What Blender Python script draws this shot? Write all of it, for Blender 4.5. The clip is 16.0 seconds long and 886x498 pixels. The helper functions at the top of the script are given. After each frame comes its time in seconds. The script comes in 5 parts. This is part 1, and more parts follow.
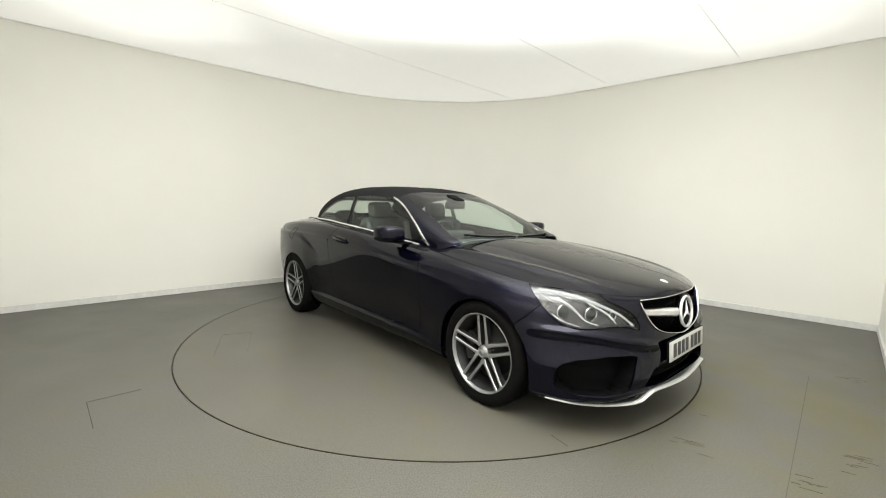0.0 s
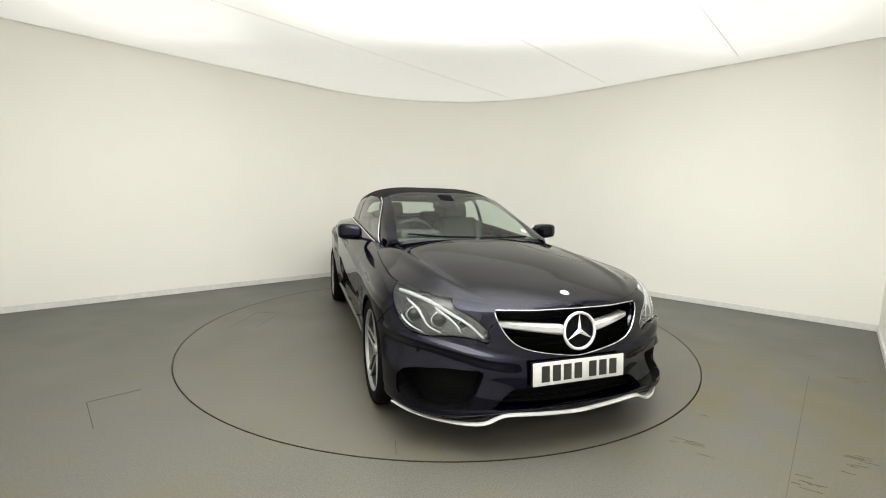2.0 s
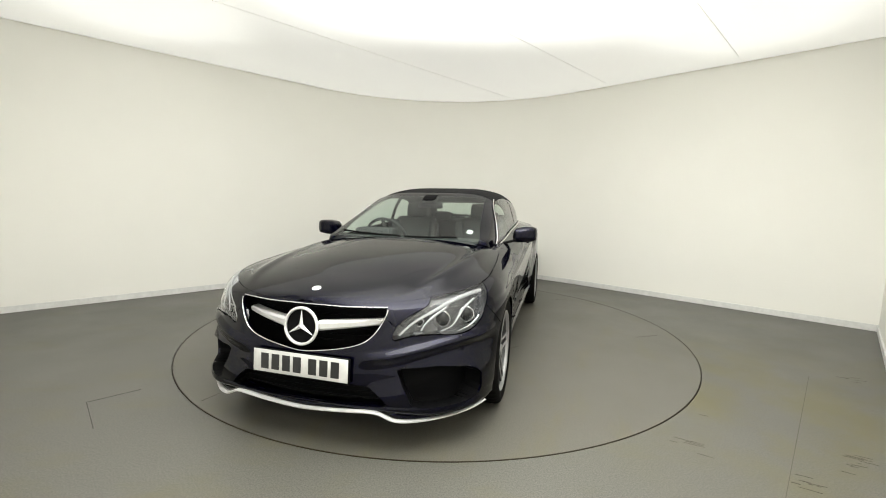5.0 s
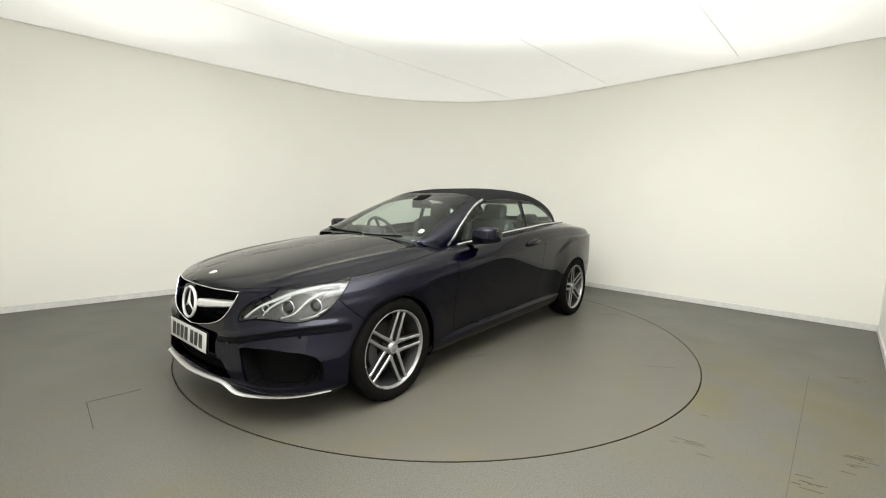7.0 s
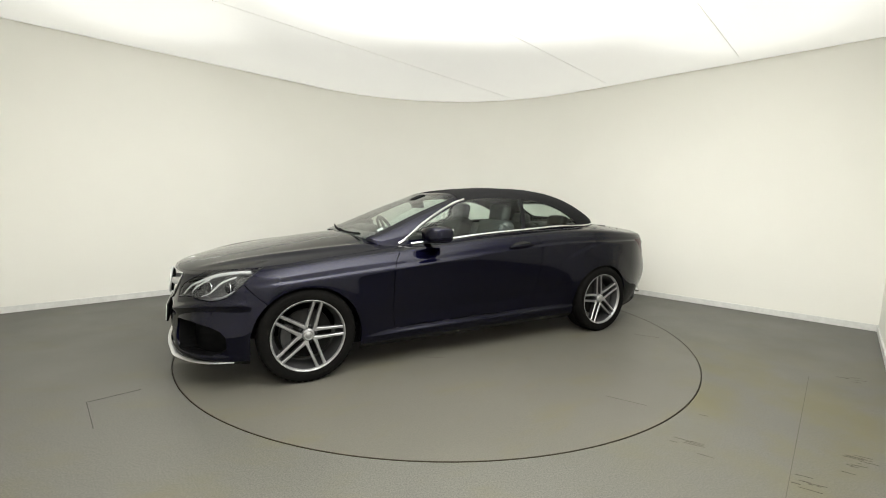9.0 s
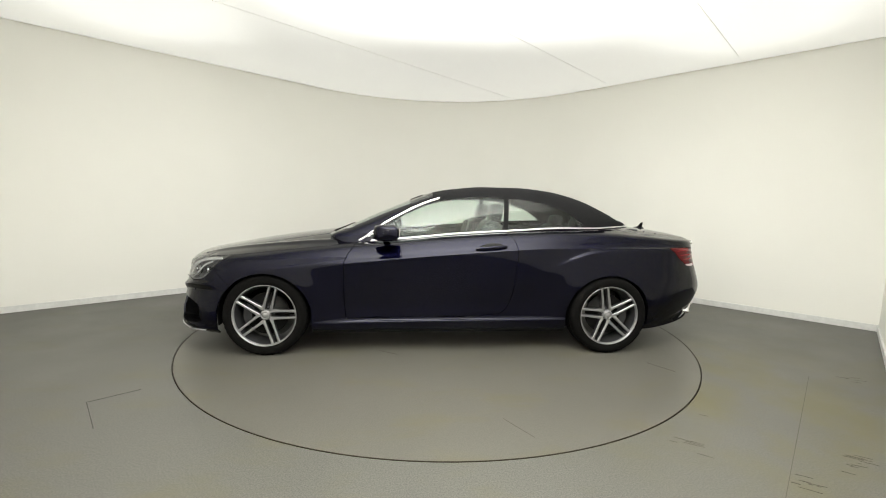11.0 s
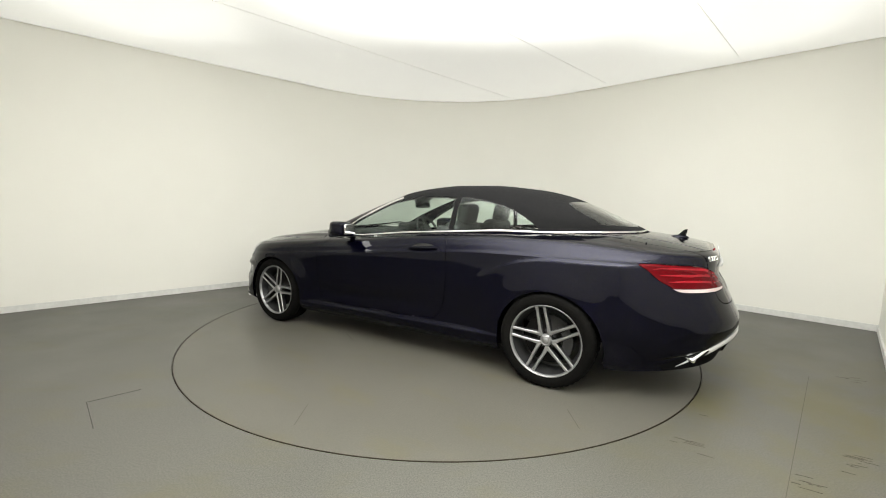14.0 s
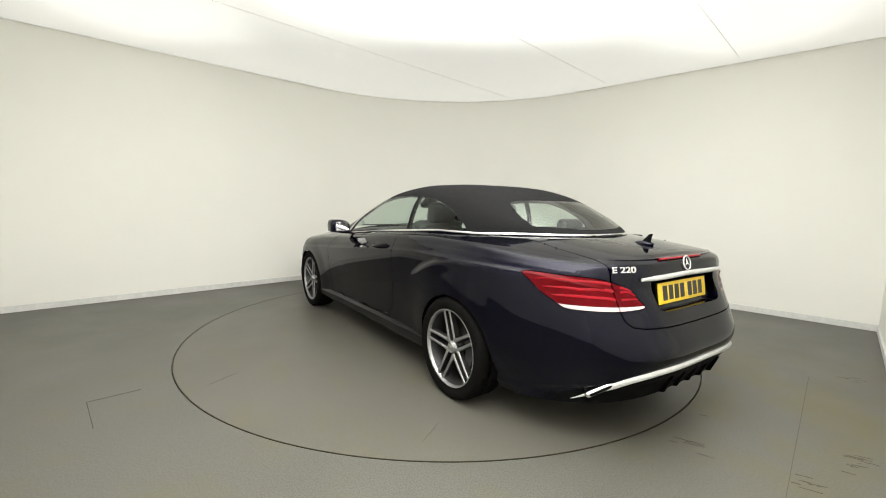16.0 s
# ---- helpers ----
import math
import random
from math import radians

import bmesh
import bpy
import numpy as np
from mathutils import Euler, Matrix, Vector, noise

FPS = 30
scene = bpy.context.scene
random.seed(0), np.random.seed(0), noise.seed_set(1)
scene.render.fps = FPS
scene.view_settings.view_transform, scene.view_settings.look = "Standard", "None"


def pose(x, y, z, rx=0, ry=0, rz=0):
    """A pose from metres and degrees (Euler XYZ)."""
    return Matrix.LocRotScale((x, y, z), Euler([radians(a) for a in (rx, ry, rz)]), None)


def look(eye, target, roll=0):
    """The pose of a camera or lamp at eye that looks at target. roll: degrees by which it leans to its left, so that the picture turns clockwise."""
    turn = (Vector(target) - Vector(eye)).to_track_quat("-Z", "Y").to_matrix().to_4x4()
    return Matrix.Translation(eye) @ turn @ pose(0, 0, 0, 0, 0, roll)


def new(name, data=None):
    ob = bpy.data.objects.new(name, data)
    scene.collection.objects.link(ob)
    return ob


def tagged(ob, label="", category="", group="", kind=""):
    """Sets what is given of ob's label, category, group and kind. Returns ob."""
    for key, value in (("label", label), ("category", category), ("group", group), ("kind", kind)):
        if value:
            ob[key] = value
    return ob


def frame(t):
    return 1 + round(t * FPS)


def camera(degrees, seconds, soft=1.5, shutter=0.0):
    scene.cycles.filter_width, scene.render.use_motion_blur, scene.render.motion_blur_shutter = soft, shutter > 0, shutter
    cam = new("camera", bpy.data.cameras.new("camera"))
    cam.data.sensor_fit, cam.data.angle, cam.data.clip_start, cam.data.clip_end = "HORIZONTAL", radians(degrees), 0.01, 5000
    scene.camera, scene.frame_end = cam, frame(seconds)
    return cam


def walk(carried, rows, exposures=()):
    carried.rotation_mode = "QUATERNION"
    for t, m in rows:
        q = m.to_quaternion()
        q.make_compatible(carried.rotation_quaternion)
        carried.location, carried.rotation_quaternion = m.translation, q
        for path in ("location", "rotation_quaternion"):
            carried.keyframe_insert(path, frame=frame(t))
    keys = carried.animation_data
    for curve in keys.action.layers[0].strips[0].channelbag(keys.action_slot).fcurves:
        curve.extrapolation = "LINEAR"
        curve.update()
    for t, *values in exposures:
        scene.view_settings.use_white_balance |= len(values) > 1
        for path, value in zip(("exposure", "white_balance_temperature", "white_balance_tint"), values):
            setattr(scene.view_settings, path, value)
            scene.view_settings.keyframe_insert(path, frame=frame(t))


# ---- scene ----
EXPO, KELVIN, TINT = -0.54, 6500, 10                     # exposure and white balance
GLOW_BASE, GLOW_NEAR, GLOW_SIDE = 0.55, 16.0, 0.40       # light of the backlit ceiling: far part, near part, side corners
SPIN_FL, SPIN_RL, SPIN_FR, SPIN_RR = 106, 79, 87, 85    # where a spoke pair points on each wheel
DISC_MARKS = [((-0.42, -1.945), (-0.945, -1.75), 0.004), ((-0.945, -1.75), (-0.85, -1.528), 0.004), ((-0.85, -1.528), (-0.376, -1.711), 0.003),
              ((-0.219, 1.869), (-0.34, 2.07), 0.004), ((-1.556, 1.081), (-1.666, 1.26), 0.003), ((0.549, 0.736), (0.394, 0.833), 0.008), ((1.904, -0.877), (2.02, -0.9), 0.007)]
# The camera stands in one corner of a photo booth and looks across a turntable; the turntable's axis is the origin.
PAN, TILT, ROLL = 0.0066027, 0.108248, 0.0205798
EYE = Vector((0.0, -4.10362, 1.20945))
cam = camera(93.3425, 16.0, soft=1.0)
AIM = look(EYE, EYE + Vector((math.sin(PAN) * math.cos(TILT), math.cos(PAN) * math.cos(TILT), -math.sin(TILT))), math.degrees(ROLL))
walk(cam, [(0.0, AIM), (16.0, AIM)], [(0.0, EXPO, KELVIN, TINT), (16.0, EXPO, KELVIN, TINT)])

# ---- light: a luminous stretched ceiling, nothing else ----
world = bpy.data.worlds.new("world")
world.use_nodes = True
scene.world = world
world.node_tree.nodes["Background"].inputs["Color"].default_value = (0.9, 0.92, 0.95, 1)
world.node_tree.nodes["Background"].inputs["Strength"].default_value = 0.02


# ---- materials ----
def material(name):
    m = bpy.data.materials.new(name)
    m.use_nodes = True
    return m, m.node_tree, m.node_tree.nodes["Principled BSDF"]


def node(tree, kind, **inputs):
    n = tree.nodes.new(kind)
    for key, value in inputs.items():
        n.inputs[key.replace("_", " ")].default_value = value
    return n


def coords(tree, scale=(1, 1, 1)):
    c = tree.nodes.new("ShaderNodeTexCoord")
    m = tree.nodes.new("ShaderNodeMapping")
    m.inputs["Scale"].default_value = scale
    tree.links.new(c.outputs["Object"], m.inputs["Vector"])
    return m.outputs["Vector"]


def ramp(tree, source, stops):
    r = tree.nodes.new("ShaderNodeValToRGB")
    while len(r.color_ramp.elements) < len(stops):
        r.color_ramp.elements.new(0.5)
    for e, (at, colour) in zip(r.color_ramp.elements, stops):
        e.position = at
        e.color = (*colour, 1) if len(colour) == 3 else colour
    tree.links.new(source, r.inputs["Fac"])
    return r.outputs["Color"]


def noise_tex(tree, scale, detail=4.0, rough=0.55, stretch=(1, 1, 1)):
    n = node(tree, "ShaderNodeTexNoise", Scale=scale, Detail=detail, Roughness=rough)
    tree.links.new(coords(tree, stretch), n.inputs["Vector"])
    return n.outputs["Fac"]


def bump(tree, bsdf, height, strength, distance):
    b = node(tree, "ShaderNodeBump", Strength=strength, Distance=distance)
    tree.links.new(height, b.inputs["Height"])
    tree.links.new(b.outputs["Normal"], bsdf.inputs["Normal"])


def mixed(tree, fac, a, b, blend="MIX"):
    m = tree.nodes.new("ShaderNodeMix")
    m.data_type, m.blend_type = "RGBA", blend
    for sock, value in ((m.inputs[0], fac), (m.inputs[6], a), (m.inputs[7], b)):
        if hasattr(value, "is_linked"):
            tree.links.new(value, sock)
        elif isinstance(value, (int, float)):
            sock.default_value = value
        else:
            sock.default_value = (*value, 1)
    return m.outputs[2]


def simple(name, colour, roughness, metallic=0.0, grain=0.0, scale=40.0, **extra):
    """A surface of one colour with a little uneven tone, gloss and relief."""
    m, tree, b = material(name)
    b.inputs["Metallic"].default_value = metallic
    for key, value in extra.items():
        b.inputs[key.replace("_", " ")].default_value = value
    fac = noise_tex(tree, scale)
    big = noise_tex(tree, scale / 9)
    dark = tuple(c * 0.82 for c in colour)
    light = tuple(min(1, c * 1.12) for c in colour)
    tree.links.new(mixed(tree, 0.5, ramp(tree, fac, [(0.3, dark), (0.7, light)]), ramp(tree, big, [(0.3, dark), (0.7, light)])), b.inputs["Base Color"])
    tree.links.new(ramp(tree, big, [(0.3, (roughness * 0.85,) * 3), (0.7, (min(1, roughness * 1.15),) * 3)]), b.inputs["Roughness"])
    if grain:
        bump(tree, b, fac, grain, 0.002)
    return m


def wall_paint():
    m, tree, b = material("wall_paint")
    soft_tone = noise_tex(tree, 0.7, 3)
    grain = noise_tex(tree, 160, 2)
    tree.links.new(ramp(tree, soft_tone, [(0.3, (0.85, 0.84, 0.79)), (0.7, (0.88, 0.87, 0.82))]), b.inputs["Base Color"])
    b.inputs["Roughness"].default_value = 0.62
    bump(tree, b, grain, 0.08, 0.001)
    return m


def floor_vinyl(name, tone, fleck, stained=None):
    """Speckled grey-green safety vinyl with brownish stains and scuffs."""
    m, tree, b = material(name)
    specks = noise_tex(tree, 130, 3, 0.75)
    mid = noise_tex(tree, 34, 5, 0.65)
    large = noise_tex(tree, 0.9, 4, 0.6)
    smear = noise_tex(tree, 1.6, 5, 0.6, (1.0, 2.6, 1.0))
    base = ramp(tree, specks, [(0.38, tuple(c * (1 - fleck) for c in tone)), (0.5, tone), (0.63, tuple(c * (1 + fleck) for c in tone))])
    base = mixed(tree, 0.35, base, ramp(tree, mid, [(0.3, tuple(c * 0.82 for c in tone)), (0.7, tuple(c * 1.12 for c in tone))]))
    dirt = ramp(tree, smear, [(0.52, (0, 0, 0)), (0.72, (0.55, 0.55, 0.55))])
    if stained:
        c = tree.nodes.new("ShaderNodeTexCoord")
        far = tree.nodes.new("ShaderNodeVectorMath")
        far.operation = "DISTANCE"
        far.inputs[1].default_value = stained
        tree.links.new(c.outputs["Object"], far.inputs[0])
        zone = fade(tree, far.outputs["Value"], 0.4, 1.8)
        blot = ramp(tree, noise_tex(tree, 2.3, 6, 0.65), [(0.40, (0, 0, 0)), (0.62, (1, 1, 1))])
        dirt = mixed(tree, zone, dirt, blot)
    base = mixed(tree, dirt, base, (tone[0] * 1.03, tone[1] * 0.94, tone[2] * 0.40))
    base = mixed(tree, 0.3, base, ramp(tree, large, [(0.3, tuple(c * 0.85 for c in tone)), (0.7, tuple(c * 1.12 for c in tone))]))
    tree.links.new(base, b.inputs["Base Color"])
    tree.links.new(ramp(tree, large, [(0.3, (0.34,) * 3), (0.7, (0.48,) * 3)]), b.inputs["Roughness"])
    b.inputs["Specular IOR Level"].default_value = 0.4
    bump(tree, b, specks, 0.12, 0.0008)
    return m


def car_paint():
    m, tree, b = material("midnight_blue_metallic_paint")
    flakes = node(tree, "ShaderNodeTexVoronoi", Scale=900.0)
    tree.links.new(coords(tree), flakes.inputs["Vector"])
    tone = ramp(tree, flakes.outputs["Color"], [(0.2, (0.0009, 0.0009, 0.0048)), (0.8, (0.0027, 0.0027, 0.0150))])
    dust = noise_tex(tree, 3.0, 5)
    tree.links.new(mixed(tree, ramp(tree, dust, [(0.45, (0, 0, 0)), (0.8, (0.12, 0.12, 0.12))]), tone, (0.006, 0.006, 0.008)), b.inputs["Base Color"])
    b.inputs["Metallic"].default_value = 0.85
    b.inputs["Roughness"].default_value = 0.38
    b.inputs["Coat Weight"].default_value = 1.0
    b.inputs["Specular IOR Level"].default_value = 0.04
    b.inputs["Specular Tint"].default_value = (0.14, 0.14, 0.18, 1)
    b.inputs["Coat IOR"].default_value = 1.31
    tree.links.new(ramp(tree, dust, [(0.3, (0.025,) * 3), (0.8, (0.07,) * 3)]), b.inputs["Coat Roughness"])
    return m


def glass(name, tint, roughness=0.0):
    m, tree, b = material(name)
    b.inputs["Base Color"].default_value = (*tint, 1)
    b.inputs["Roughness"].default_value = roughness
    b.inputs["Transmission Weight"].default_value = 1.0
    b.inputs["IOR"].default_value = 1.45
    return m


def thin_glass(name, tint, least=0.055):
    """A single sheet of tinted glass: clear with a mirror sheen."""
    m, tree, b = material(name)
    tree.nodes.remove(b)
    clear = node(tree, "ShaderNodeBsdfTransparent", Color=(*tint, 1))
    gloss = node(tree, "ShaderNodeBsdfGlossy", Roughness=0.015, Color=(1, 1, 1, 1))
    rim = node(tree, "ShaderNodeLayerWeight", Blend=0.5)
    sheen = math_node(tree, "MULTIPLY_ADD", math_node(tree, "POWER", rim.outputs["Facing"], 5.0), 0.92, least)
    mix = tree.nodes.new("ShaderNodeMixShader")
    tree.links.new(sheen, mix.inputs["Fac"])
    tree.links.new(clear.outputs[0], mix.inputs[1])
    tree.links.new(gloss.outputs[0], mix.inputs[2])
    tree.links.new(mix.outputs[0], tree.nodes["Material Output"].inputs["Surface"])
    return m


def math_node(tree, kind, a, b=0.0, c=0.0):
    n = tree.nodes.new("ShaderNodeMath")
    n.operation = kind
    for sock, value in zip(n.inputs, (a, b, c)):
        if hasattr(value, "is_linked"):
            tree.links.new(value, sock)
        else:
            sock.default_value = value
    return n.outputs[0]


def fade(tree, value, full, none):
    """1 at full, 0 at none, smooth between."""
    r = tree.nodes.new("ShaderNodeMapRange")
    r.interpolation_type = "SMOOTHSTEP"
    low, high = sorted((full, none))
    r.inputs["From Min"].default_value, r.inputs["From Max"].default_value = low, high
    r.inputs["To Min"].default_value, r.inputs["To Max"].default_value = (1.0, 0.0) if full < none else (0.0, 1.0)
    tree.links.new(value, r.inputs["Value"])
    return r.outputs[0]


def luminous_ceiling():
    """Translucent white ceiling sheet lit from behind: lamps over the near half and over the two side corners."""
    m, tree, b = material("luminous_ceiling_sheet")
    c = tree.nodes.new("ShaderNodeTexCoord")
    sep = tree.nodes.new("ShaderNodeSeparateXYZ")
    tree.links.new(c.outputs["Object"], sep.inputs[0])
    ax = math_node(tree, "ABSOLUTE", sep.outputs["X"])
    near = math_node(tree, "MULTIPLY", fade(tree, sep.outputs["Y"], -3.6, 1.0), fade(tree, math_node(tree, "ABSOLUTE", math_node(tree, "SUBTRACT", sep.outputs["X"], 0.25)), 0.3, 2.3))
    at = tree.nodes.new("ShaderNodeCombineXYZ")
    tree.links.new(math_node(tree, "SUBTRACT", ax, 2.75), at.inputs["X"])
    tree.links.new(math_node(tree, "ADD", sep.outputs["Y"], 0.15), at.inputs["Y"])
    ln = tree.nodes.new("ShaderNodeVectorMath")
    ln.operation = "LENGTH"
    tree.links.new(at.outputs[0], ln.inputs[0])
    side = fade(tree, ln.outputs["Value"], 0.55, 1.25)
    total = math_node(tree, "MULTIPLY_ADD", near, GLOW_NEAR, math_node(tree, "MULTIPLY_ADD", side, GLOW_SIDE, GLOW_BASE))
    tree.links.new(total, b.inputs["Emission Strength"])
    b.inputs["Emission Color"].default_value = (0.99, 0.99, 0.94, 1)
    b.inputs["Base Color"].default_value = (0.86, 0.855, 0.83, 1)
    b.inputs["Roughness"].default_value = 0.5
    return m


WALL = wall_paint()
FLOOR = floor_vinyl("grey_speckled_vinyl", (0.088, 0.086, 0.075), 0.62, (2.2, -1.5, 0.0))
DISC = floor_vinyl("turntable_vinyl", (0.092, 0.088, 0.074), 0.36)
CEILING = simple("white_ceiling_paint", (0.84, 0.83, 0.80), 0.6, grain=0.1, scale=60)
SHEET = luminous_ceiling()
TRIM_WHITE = simple("white_skirting", (0.74, 0.74, 0.72), 0.4, scale=20)
SEAM = simple("ceiling_seam", (0.80, 0.80, 0.76), 0.6)
GAP = simple("dark_gap", (0.02, 0.018, 0.015), 0.8)
RUST = simple("rusty_steel_rim", (0.055, 0.045, 0.030), 0.55, 0.6, 0.4, 90)
PAINT = car_paint()
CHROME = simple("chrome", (0.82, 0.82, 0.83), 0.09, 1.0, scale=15)
SATIN = simple("satin_silver_trim", (0.66, 0.66, 0.66), 0.33, 0.5, scale=15)
ALLOY = simple("silver_alloy", (0.30, 0.30, 0.305), 0.36, 0.75, scale=30)
# darker copy of the alloy: shade inside the wheels put into the colour
ALLOY_SHADED = simple("shaded_alloy", (0.045, 0.045, 0.047), 0.4, 0.6, scale=30)
RUBBER = simple("tyre_rubber", (0.0045, 0.0043, 0.0040), 0.85, grain=0.3, scale=120, Specular_IOR_Level=0.05)
BLACK = simple("black_plastic", (0.004, 0.004, 0.0043), 0.55, grain=0.2, scale=150, Specular_IOR_Level=0.03)
GLOSS_BLACK = simple("gloss_black", (0.008, 0.008, 0.009), 0.12, scale=20)
FABRIC = simple("black_soft_top_canvas", (0.0075, 0.0075, 0.008), 0.95, grain=0.5, scale=500, Specular_IOR_Level=0.15)
CABIN = simple("black_leather", (0.045, 0.045, 0.046), 0.6, grain=0.3, scale=180, Specular_IOR_Level=0.25)
STEEL = simple("brake_steel", (0.03, 0.029, 0.028), 0.7, 1.0, scale=25)
GLASS = thin_glass("green_tinted_glass", (0.80, 0.88, 0.84), 0.03)
REAR_GLASS = thin_glass("rear_glass", (0.78, 0.85, 0.81), 0.04)
LENS = thin_glass("clear_lamp_lens", (0.90, 0.91, 0.92), 0.022)
# ---- the room: a square booth on its corner, the far corner rounded ----
def part(name, bm, mat, parent=None, label="", smooth=False):
    me = bpy.data.meshes.new(name)
    bm.to_mesh(me)
    bm.free()
    me.materials.append(mat)
    if smooth:
        me.polygons.foreach_set("use_smooth", [True] * len(me.polygons))
        me.set_sharp_from_angle(angle=radians(42))
    ob = new(name, me)
    ob.parent = parent
    return tagged(ob, label)


def mesh_part(name, verts, faces, mat, parent=None, label="", smooth=True):
    me = bpy.data.meshes.new(name)
    me.from_pydata([tuple(map(float, v)) for v in verts], [], [tuple(map(int, f)) for f in faces])
    me.update()
    me.materials.append(mat)
    if smooth:
        me.polygons.foreach_set("use_smooth", [True] * len(me.polygons))
        me.set_sharp_from_angle(angle=radians(42))
    ob = new(name, me)
    ob.parent = parent
    return tagged(ob, label)


def box(bm, size, at=(0, 0, 0), turn=None, bevel=0.0):
    m = Matrix.Translation(at) @ (turn or Matrix.Identity(4)) @ Matrix.Diagonal((*size, 1))
    made = bmesh.ops.create_cube(bm, size=1, matrix=m)["verts"]
    if bevel:
        edges = list({e for v in made for e in v.link_edges})
        bmesh.ops.bevel(bm, geom=edges, offset=bevel, segments=2, affect="EDGES", profile=0.5)


HEIGHT = 2.92
CORNER_R = 4.53          # half diagonal of the square
ROUND = 2.9              # radius of the rounded far corner


def outline(grow=0.0):
    """The room's plan, anticlockwise from the near corner, pushed outwards by grow."""
    h = CORNER_R + grow * math.sqrt(2)
    r = ROUND + grow
    apex = 4.40 + grow * math.sqrt(2)
    cy = apex - r * math.sqrt(2)
    pts = [(0.0, -h - 0.05), (h - 0.05, 0.02)]
    for i in range(33):
        a = radians(45 + 90 * i / 32)
        pts.append((0.02 + r * math.cos(a), cy + r * math.sin(a)))
    pts.append((-h - 0.02, 0.0))
    return pts


def ring_wall(name, span, mat, z0, z1, inner, outer, **tags):
    """A stretch of wall between two outlines."""
    a, b = outline(inner), outline(outer)
    verts, faces = [], []
    for (x0, y0), (x1, y1) in zip(a, b):
        verts += [(x0, y0, z0), (x1, y1, z0), (x1, y1, z1), (x0, y0, z1)]
    n = len(a)
    idx = [i % n for i in span]
    for i, j in zip(idx, idx[1:]):
        for k in range(4):
            l = (k + 1) % 4
            faces.append((4 * i + k, 4 * j + k, 4 * j + l, 4 * i + l))
    for i, flip in ((idx[0], False), (idx[-1], True)):
        f = (4 * i, 4 * i + 1, 4 * i + 2, 4 * i + 3)
        faces.append(f[::-1] if flip else f)
    me_ob = mesh_part(name, verts, faces, mat, smooth=False)
    if len(idx) > 5:
        me_ob.data.polygons.foreach_set("use_smooth", [True] * len(me_ob.data.polygons))
        me_ob.data.set_sharp_from_angle(angle=radians(42))
    return tagged(me_ob, kind="structure", **tags)


N_OUT = len(outline())
FAR = range(1, N_OUT)
ring_wall("wall_far", FAR, WALL, 0, HEIGHT + 0.1, 0, 0.12, label="cream painted booth wall curving round the far corner", category="wall")
ring_wall("wall_near_right", [0, 1], WALL, 0, HEIGHT + 0.1, 0, 0.12, label="cream painted booth wall", category="wall")
ring_wall("wall_near_left", [N_OUT - 1, N_OUT], WALL, 0, HEIGHT + 0.1, 0, 0.12, label="cream painted booth wall", category="wall")
ring_wall("baseboard", FAR, TRIM_WHITE, 0.002, 0.062, -0.012, -0.001, label="low white skirting along the curved wall", category="skirting")
ring_wall("baseboard_near", [0, 1], TRIM_WHITE, 0.002, 0.062, -0.012, -0.001, label="low white skirting along the booth wall", category="skirting")
ring_wall("baseboard_cap", FAR, TRIM_WHITE, 0.062, 0.070, -0.016, -0.001, label="thin bead on top of the white skirting", category="skirting")

DISC_R = 2.255


def floor_sheet():
    """Floor with a round hole for the turntable."""
    bm = bmesh.new()
    n = 180
    inner = [bm.verts.new((1.0 * (DISC_R + 0.006) * math.cos(2 * math.pi * i / n), (DISC_R + 0.006) * math.sin(2 * math.pi * i / n), 0)) for i in range(n)]
    low = [bm.verts.new((v.co.x, v.co.y, -0.05)) for v in inner]
    outer = [bm.verts.new((5.6 * math.cos(2 * math.pi * i / n), 5.6 * math.sin(2 * math.pi * i / n), 0)) for i in range(n)]
    for i in range(n):
        j = (i + 1) % n
        bm.faces.new((inner[i], outer[i], outer[j], inner[j]))
        bm.faces.new((low[i], inner[i], inner[j], low[j]))
    return part("floor", bm, FLOOR)


tagged(floor_sheet(), "speckled grey vinyl floor with brownish stains", "floor", kind="structure")
bm = bmesh.new()
bmesh.ops.create_circle(bm, cap_ends=True, segments=96, radius=2.6, matrix=pose(0, 0, -0.051))
tagged(part("floor_pit", bm, GAP), "dark pit below the turntable", "floor", kind="structure")


def ceiling_sheets():
    """Ceiling strips 1.5 m wide with fine seams between them, and the luminous sheet set into them."""
    bm = bmesh.new()
    pts = outline(0.05)
    bm.faces.new([bm.verts.new((x, y, HEIGHT + 0.006)) for x, y in pts])
    return part("ceiling", bm, CEILING)


tagged(ceiling_sheets(), "white painted ceiling above the booth", "ceiling", kind="structure")


SEAMS = (1.75, -0.35, -2.53)      # seams run along y = x + c
ceiling_light = tagged(new("ceiling_light"), "backlit white stretch ceiling in wide sheets", "ceiling light")


def sheet(low, high):
    """The strip of the luminous ceiling between two seams."""
    bm = bmesh.new()
    bm.faces.new([bm.verts.new((x, y, HEIGHT)) for x, y in outline(-0.02)])
    n = Vector((-1, 1, 0)).normalized()
    for c, sign in ((low, 1), (high, -1)):
        if c is not None:
            at = Vector((-c / 2, c / 2, 0)) + n * sign * 0.001
            bmesh.ops.bisect_plane(bm, geom=list(bm.verts) + list(bm.edges) + list(bm.faces), plane_co=at, plane_no=n, clear_inner=sign > 0, clear_outer=sign < 0)
    return part("ceiling_sheet", bm, SHEET, ceiling_light)


